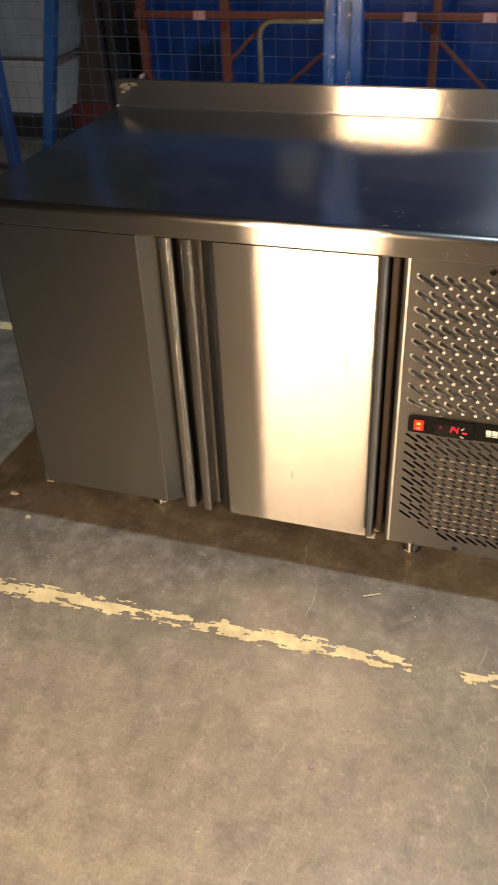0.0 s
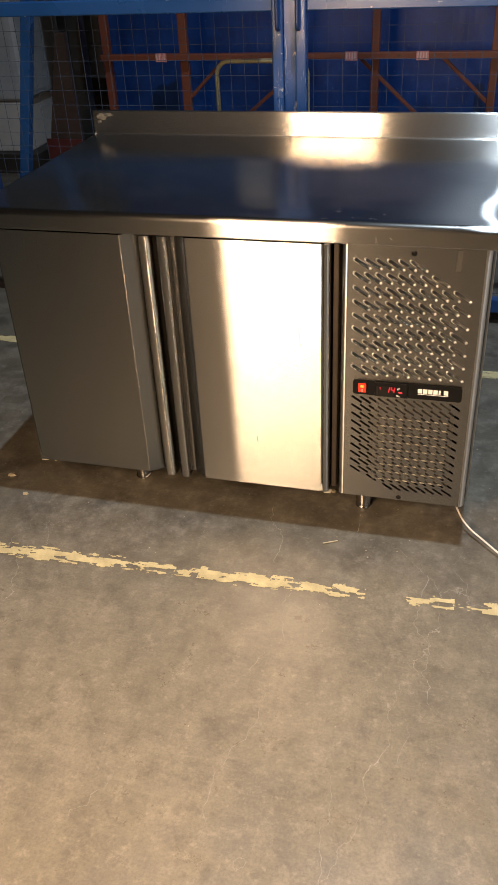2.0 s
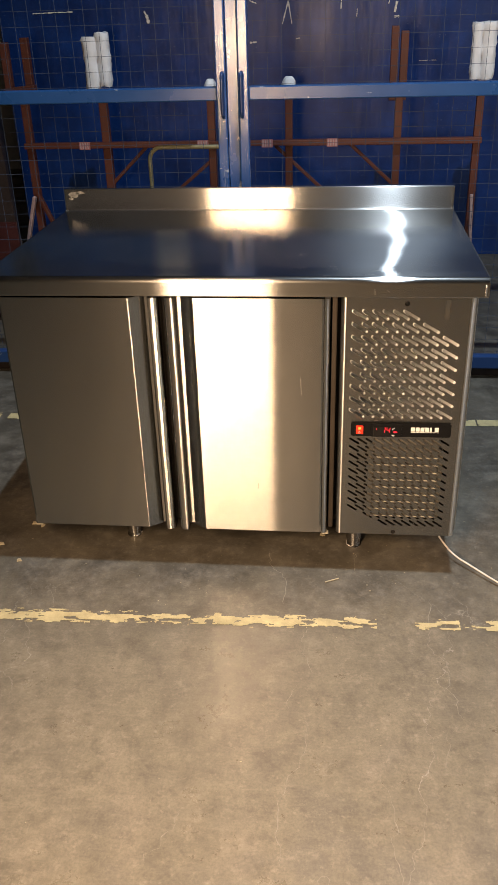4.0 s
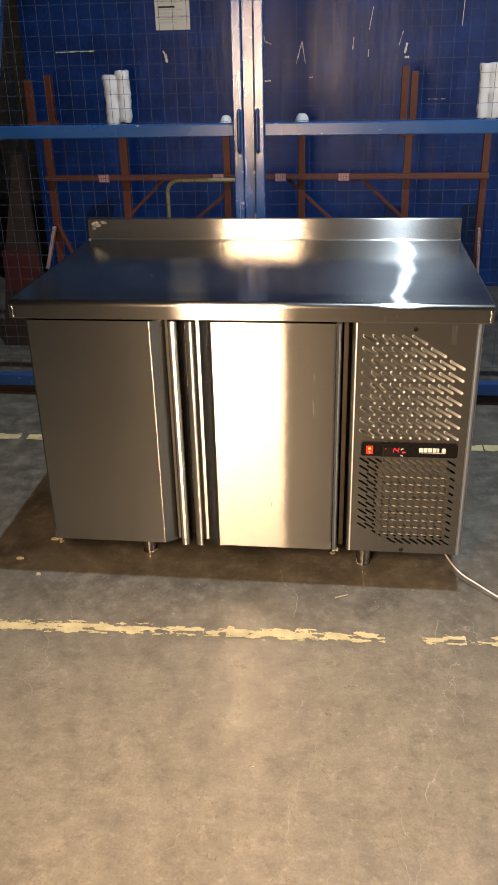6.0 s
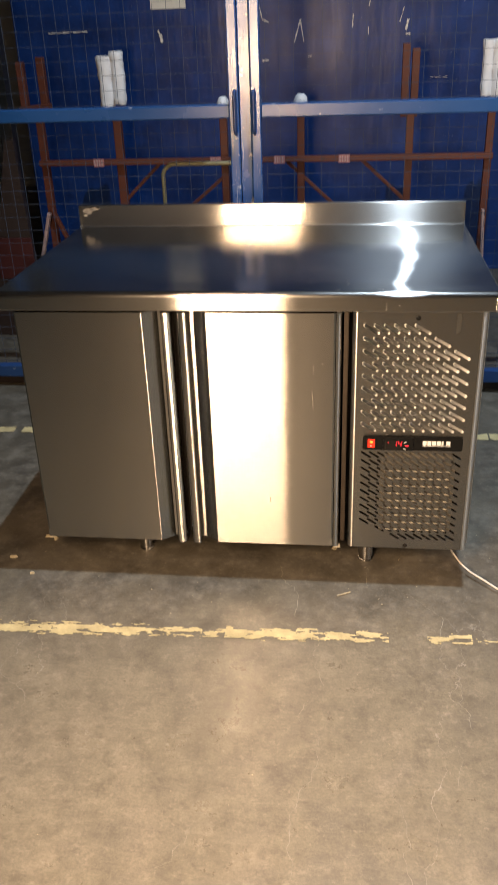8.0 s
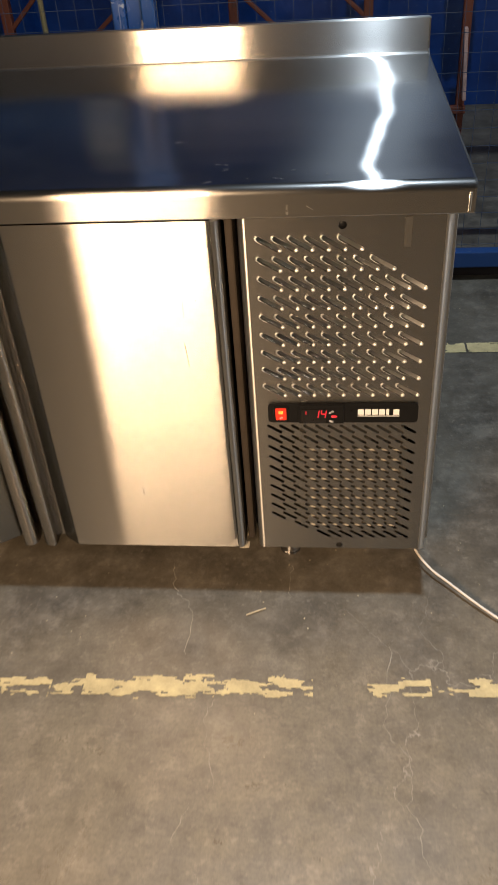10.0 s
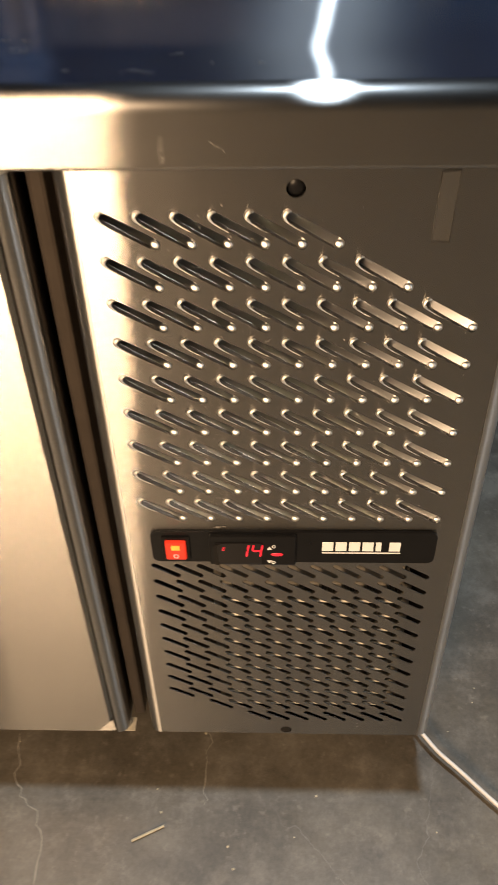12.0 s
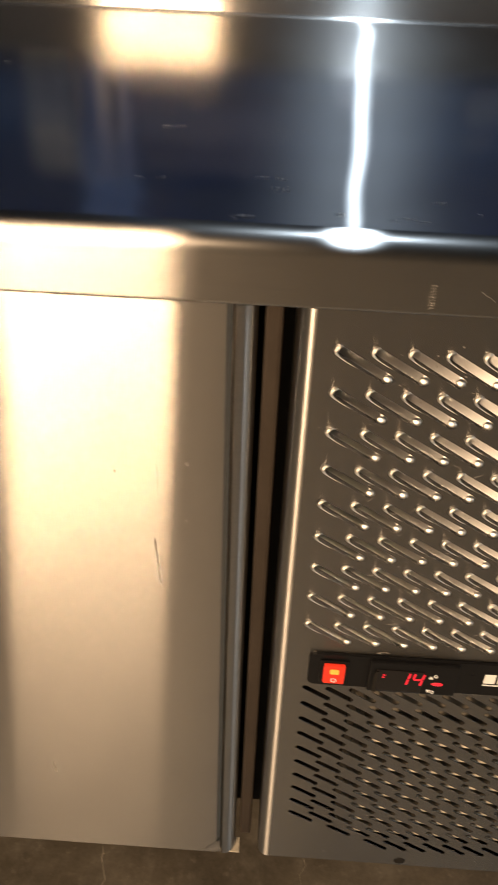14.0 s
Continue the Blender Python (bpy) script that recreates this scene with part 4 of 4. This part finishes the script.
def padding(x, y, z0, z1, r, parent, seed):
    """A post end wrapped in white film: a lumpy upright roll."""
    bm = bmesh.new()
    rows, sides = 15, 14
    rings = []
    for k in range(rows):
        z = z0 + (z1 - z0) * k / (rows - 1)
        ring = []
        for q in range(sides):
            a = q * math.tau / sides
            rr = r * (0.98 + 0.20 * noise.noise((math.cos(a) * 1.6 + seed, math.sin(a) * 1.6, z * 22)) + 0.16 * noise.noise((math.cos(a) * 3, math.sin(a) * 3 + seed, z * 75)))
            rr *= math.sqrt(1 - 0.75 * (k / (rows - 1)) ** 3) if z1 - z0 < 0.1 else {0: 0.93, rows - 3: 1.02, rows - 2: 1.12, rows - 1: 0.98}.get(k, 1.0)
            ring.append(bm.verts.new((x + rr * math.cos(a), y + rr * math.sin(a), z + 0.006 * noise.noise((a, seed, z)))))
        rings.append(ring)
    for ra, rb in zip(rings, rings[1:]):
        for q in range(sides):
            bm.faces.new((ra[q], ra[(q + 1) % sides], rb[(q + 1) % sides], rb[q]))
    bm.faces.new(rings[-1])
    bm.faces.new(rings[0][::-1])
    return part("padding", bm, WHITE_FILM, parent, "post end wrapped in white film", True)


left_rack = thing("storage_rack", "red-oxide painted steel storage rack with white-padded post ends", "rack", "storage racks", (-0.3, 2.66, 0))
right_rack = thing("storage_rack", "red-oxide painted steel storage rack with bare and padded posts", "rack", "storage racks", (1.1, 2.66, 0))
for r, posts in ((left_rack, ((-0.803, 1.0, 0.040), (-0.380, 1.03, 0.044), (0.187, 1.02, 0.038))), (right_rack, ((0.592, 1.02, 0.038), (1.150, 1.0, 0.038), (1.552, 1.03, 0.036)))):
    for x, top, w in posts:
        bar_part("upright", (x, 2.672, 0.0), (x, 2.672, top), w, 0.036, r)
        bar_part("foot", (x, 2.48, 0.018), (x, 2.95, 0.018), 0.05, 0.036, r)
    xs = [p[0] for p in posts]
    bar_part("rail", (xs[0] - 0.02, 2.640, 0.755), (xs[2] + 0.02, 2.640, 0.755), 0.030, 0.040, r)
    bar_part("rail", (xs[0] - 0.02, 2.640, 0.16), (xs[2] + 0.02, 2.640, 0.16), 0.030, 0.040, r)
bar_part("rail_joint", (0.20, 2.640, 0.755), (0.58, 2.640, 0.755), 0.026, 0.036, left_rack)
for x in (-0.896, -0.784):
    bar_part("back_post", (x, 2.74, 0.96), (x, 2.74, 1.255 + 0.02 * (x > -0.85)), 0.040, 0.040, left_rack)
bar_part("saddle", (-0.925, 2.74, 1.02), (-0.755, 2.74, 1.035), 0.03, 0.05, left_rack)
for x, z in ((1.120, 1.283), (1.168, 1.260)):
    bar_part("back_post", (x, 2.74, 0.94), (x, 2.74, z), 0.038, 0.038, right_rack)
for x, z0, z1, r, n in ((-0.434, 1.018, 1.270, 0.040, 1), (-0.368, 1.035, 1.290, 0.036, 5)):
    padding(x, 2.73, z0, z1, r, left_rack, n)
for x, z0, z1, r, n in ((1.520, 1.030, 1.288, 0.027, 9), (1.578, 1.030, 1.290, 0.036, 13)):
    padding(x, 2.73, z0, z1, r, right_rack, n)
padding(0.184, 2.70, 1.0, 1.062, 0.032, left_rack, 21)
padding(0.590, 2.70, 1.0, 1.066, 0.036, right_rack, 25)
for a, b, r in (((-0.150, 0.755), (-0.385, 0.535), left_rack), ((0.187, 0.672), (-0.10, 0.44), left_rack), ((0.520, 0.738), (0.86, 0.43), right_rack), ((0.900, 0.750), (1.150, 0.525), right_rack)):
    bar_part("brace", (a[0], 2.668, a[1]), (b[0], 2.668, b[1]), 0.018, 0.018, r)
for x, r in ((-0.489, left_rack), (0.482, right_rack), (0.819, right_rack), (0.145, left_rack)):
    tag = part("tag", boxed(x - 0.029, x + 0.029, 2.6150, 2.6195, 0.736, 0.775), TAG, r, "faded pinkish label with pale bars")
    for k in range(4):
        part("bar", boxed(x - 0.024 + 0.013 * k, x - 0.018 + 0.013 * k, 2.6142, 2.6147, 0.740, 0.771), TAG_BAR, tag)
PALE_STRUT = plain("pale_pink_edge", (0.45, 0.30, 0.27), 0.5, 0, 0.2, 30)
bar_part("strut", (-0.781, 2.56, 0.505), (-0.850, 2.56, 0.27), 0.018, 0.03, left_rack, PALE_STRUT)
bar_part("strut", (1.536, 2.56, 0.50), (1.552, 2.56, 0.22), 0.016, 0.03, right_rack, PALE_STRUT)
bar_part("stay", (-0.79, 2.63, 0.52), (-0.70, 2.63, 0.30), 0.02, 0.03, left_rack)

# pale yellow bent tube of a trolley
trolley = thing("trolley", "pale yellow bent-tube push handle on a flat trolley", "trolley", place=(0.19, 2.05, 0))
hoop = [(-0.006, 1.998, 0.10), (-0.006, 1.998, 0.70)] + [(x, 1.998, z) for x, z in arc(0.050, 0.775, 0.056, 180, 90, 8)] + [(x, 1.998, z) for x, z in arc(0.336, 0.775, 0.056, 90, 0, 8)] + [(0.392, 1.998, 0.70), (0.392, 1.998, 0.10)]
part("push_handle", tube(hoop, 0.0095, 10), PALE_YELLOW, trolley, smooth=True)
part("deck", boxed(-0.03, 0.42, 1.985, 2.45, 0.085, 0.115, bevel=0.005), BLACK_METAL, trolley)
for x in (0.02, 0.37):
    for y in (2.03, 2.40):
        part("castor", rod(bmesh.new(), (x - 0.014, y, 0.042), (x + 0.014, y, 0.042), 0.042, 14), DARK_VOID, trolley)

# ---- things at the far end, seen past the counter ----
tagged(link_mesh("black_post", beam((-1.13, 3.02, 0), (-1.13, 3.02, 2.8), 0.075, 0.075), BLACK_METAL), "black steel post at the end of the blue partition", "post")
tagged(link_mesh("leaning_beam", beam((-1.035, 1.90, 0.0), (-0.625, 1.80, 1.64), 0.045, 0.045), BLUE_PAINT), "light blue steel beam leaning on edge", "beam")
panel_bm = bmesh.new()
vs = [(-0.93, 0.0), (-0.66, 0.0), (-0.69, 0.52), (-0.705, 0.95), (-0.745, 0.95), (-0.845, 0.52)]
front = [panel_bm.verts.new((x, 2.0, z)) for x, z in vs]
back = [panel_bm.verts.new((x, 2.03, z)) for x, z in vs]
panel_bm.faces.new(front)
panel_bm.faces.new(back[::-1])
for k in range(len(vs)):
    panel_bm.faces.new((front[k], front[(k + 1) % len(vs)], back[(k + 1) % len(vs)], back[k]))
board = thing("red_board", "brown-red tapering board with a brighter red foot", "board", place=(-0.8, 2.0, 0))
part("board", panel_bm, BROWN_RED, board)
part("red_foot", boxed(-0.868, -0.682, 1.990, 1.998, 0.30, 0.50, bevel=0.002), RED_PAINT, board, "dull red painted foot")
goods = thing("wrapped_goods", "pale grey film-wrapped goods on a low pallet", "goods", place=(-1.9, 3.4, 0))
part("load", boxed(-2.35, -1.62, 3.2, 3.8, 0.42, 1.15, bevel=0.05, segments=3), PALE_WRAP, goods)
part("pallet", boxed(-2.4, -1.58, 3.15, 3.85, 0.0, 0.12, bevel=0.005), BLACK_METAL, goods)
part("crate", boxed(-2.35, -1.66, 3.22, 3.8, 0.12, 0.42, bevel=0.01), WALL_GREY, goods)

# ---- notice and paint scars on the blue partition ----
notice = thing("notice_sheet", "white printed notice sheet on the blue wall", "paper", place=(-0.186, 3.266, 1.63))
part("sheet", boxed(-0.286, -0.085, 3.2665, 3.2685, 1.486, 1.775), PAPER, notice)
for k in range(15):
    z = 1.755 - 0.0165 * k
    if not 1.595 < z < 1.615:
        part("text_line", boxed(-0.272, -0.10 - 0.03 * ((k * 7) % 3), 3.2658, 3.2663, z - 0.0014, z + 0.0014), INK, notice)
part("heavy_line", boxed(-0.269, -0.170, 3.2656, 3.2661, 1.599, 1.609), BLACK_INK, notice)


def scar(points, w):
    bm = bmesh.new()
    for (xa, za), (xb, zb) in zip(points, points[1:]):
        n = 4
        for k in range(n):
            x0, z0 = xa + (xb - xa) * k / n, za + (zb - za) * k / n
            x1, z1 = xa + (xb - xa) * (k + 1) / n, za + (zb - za) * (k + 1) / n
            d = Vector((x1 - x0, z1 - z0)).normalized()
            ww = w * (0.5 + random.random())
            q = [(x0 - d.y * ww, z0 + d.x * ww), (x0 + d.y * ww, z0 - d.x * ww), (x1 + d.y * ww * 0.7, z1 - d.x * ww * 0.7), (x1 - d.y * ww * 0.7, z1 + d.x * ww * 0.7)]
            bm.faces.new([bm.verts.new((x, 3.2675, z)) for x, z in q])
    return part("paint_scar", bm, SCRATCH, partition)


for pts, w in ((((0.33, 1.48), (0.345, 1.414), (0.381, 1.40)), 0.0035), (((0.524, 1.295), (0.557, 1.408), (0.577, 1.294)), 0.0035), (((0.954, 1.575), (0.935, 1.461)), 0.002),
               (((0.85, 1.425), (0.846, 1.361)), 0.0045), (((1.15, 1.39), (1.14, 1.338)), 0.005), (((0.341, 1.205), (0.378, 1.208)), 0.004), (((1.140, 1.316), (1.165, 1.318)), 0.005),
               (((1.453, 1.65), (1.446, 1.468)), 0.002), (((-0.898, 1.383), (-0.78, 1.385), (-0.665, 1.386)), 0.003), (((-0.253, 1.377), (-0.238, 1.35), (-0.233, 1.316)), 0.008),
               (((1.288, 1.094), (1.384, 1.094)), 0.0012), (((0.936, 1.36), (0.934, 1.32)), 0.002), (((1.105, 1.38), (1.125, 1.45)), 0.002), (((0.60, 1.22), (0.62, 1.222)), 0.003)):
    scar(pts, w)


# ---- hairline cracks in the concrete, filled with pale dust ----
CRACK = plain("crack_dust", (0.25, 0.22, 0.175), 0.8, 0, 0.2, 60, 0)


def crack(points, width):
    """A thin wandering line that thins out at its ends."""
    bm = bmesh.new()
    pts = spline([(x, y, 0.0) for x, y in points], 9)
    last = None
    for k, p in enumerate(pts):
        d = pts[min(k + 1, len(pts) - 1)] - pts[max(k - 1, 0)]
        side = Vector((-d.y, d.x, 0)).normalized()
        p = p + side * (0.014 * noise.noise((p.x * 30, p.y * 30, 4)) + 0.008 * noise.noise((p.x * 110, p.y * 110, 9)))
        w = width * (0.25 + 0.75 * random.random()) * min(1, 0.3 + k / 4, 0.3 + (len(pts) - 1 - k) / 4)
        pair = (bm.verts.new((p.x + side.x * w, p.y + side.y * w, 0.0007)), bm.verts.new((p.x - side.x * w, p.y - side.y * w, 0.0007)))
        if last:
            bm.faces.new((last[0], last[1], pair[1], pair[0]))
        last = pair
    return tagged(link_mesh("floor_crack", bm, CRACK), "hairline crack in the concrete floor filled with pale dust", "crack", kind="structure")


for points in (((0.680, 0.06), (0.693, -0.01), (0.734, -0.065), (0.732, -0.173)), ((0.803, -0.267), (0.789, -0.315), (0.823, -0.442)), ((0.782, -0.459), (0.761, -0.538)),
               ((0.803, -0.56), (0.811, -0.663), (0.773, -0.751), (0.765, -0.82), (0.775, -0.92)), ((1.121, -0.126), (1.099, -0.305), (1.130, -0.375), (1.134, -0.469), (1.156, -0.542)),
               ((1.112, -0.581), (1.099, -0.691)), ((0.963, -0.693), (0.985, -0.809), (0.983, -0.889), (0.995, -1.0)), ((0.571, -0.818), (0.559, -0.866), (0.524, -0.931)), ((0.923, 0.067), (0.925, -0.032))):
    crack(points, 0.00095)


# ---- scraps on the floor ----
def scrap(x, y, size, turn, label="small pale plastic scrap on the concrete floor"):
    bm = bmesh.new()
    n = 7
    ring = [((0.6 + 0.7 * random.random()) * size * math.cos(k * math.tau / n), (0.3 + 0.5 * random.random()) * size * math.sin(k * math.tau / n)) for k in range(n)]
    lo = [bm.verts.new((px, py, 0.0)) for px, py in ring]
    hi = [bm.verts.new((px * 0.8, py * 0.8, 0.004 + 0.004 * random.random())) for px, py in ring]
    bm.faces.new(lo[::-1])
    bm.faces.new(hi)
    for k in range(n):
        bm.faces.new((lo[k], lo[(k + 1) % n], hi[(k + 1) % n], hi[k]))
    ob = link_mesh("floor_scrap", bm, CHIP)
    ob.matrix_world = pose(x, y, 0.0005, 0, 0, turn)
    return tagged(ob, label, "scrap", "floor scraps")


for x, y, size, turn in ((-0.043, 0.162, 0.014, 10), (-0.02, 0.150, 0.010, 70), (0.83, 0.150, 0.008, 20), (-0.115, 0.046, 0.010, 5), (-0.03, -0.03, 0.008, 40)):
    scrap(x, y, size, turn)
tagged(link_mesh("straw_bit", rod(bmesh.new(), (0.842, -0.076, 0.003), (0.878, -0.058, 0.003), 0.0016, 6), CHIP), "thin straw-coloured splinter on the concrete floor", "splinter")

bm = bmesh.new()
for k in range(230):
    x, y, r = random.uniform(-1.2, 2.2), random.uniform(-1.3, 1.2) if k < 150 else random.uniform(-0.2, 0.25), random.uniform(0.0006, 0.0020)
    ring = [bm.verts.new((x + r * math.cos(a) * random.uniform(0.6, 1.3), y + r * math.sin(a) * random.uniform(0.6, 1.3), 0.0006)) for a in (0, 1.2, 2.5, 3.7, 5.0)]
    top = bm.verts.new((x, y, 0.0006 + r * 0.7))
    for q in range(5):
        bm.faces.new((ring[q], ring[(q + 1) % 5], top))
    bm.faces.new(ring[::-1])
tagged(link_mesh("floor_grit", bm, CHIP), "scattered pale grit on the concrete floor", "grit", kind="stuff")
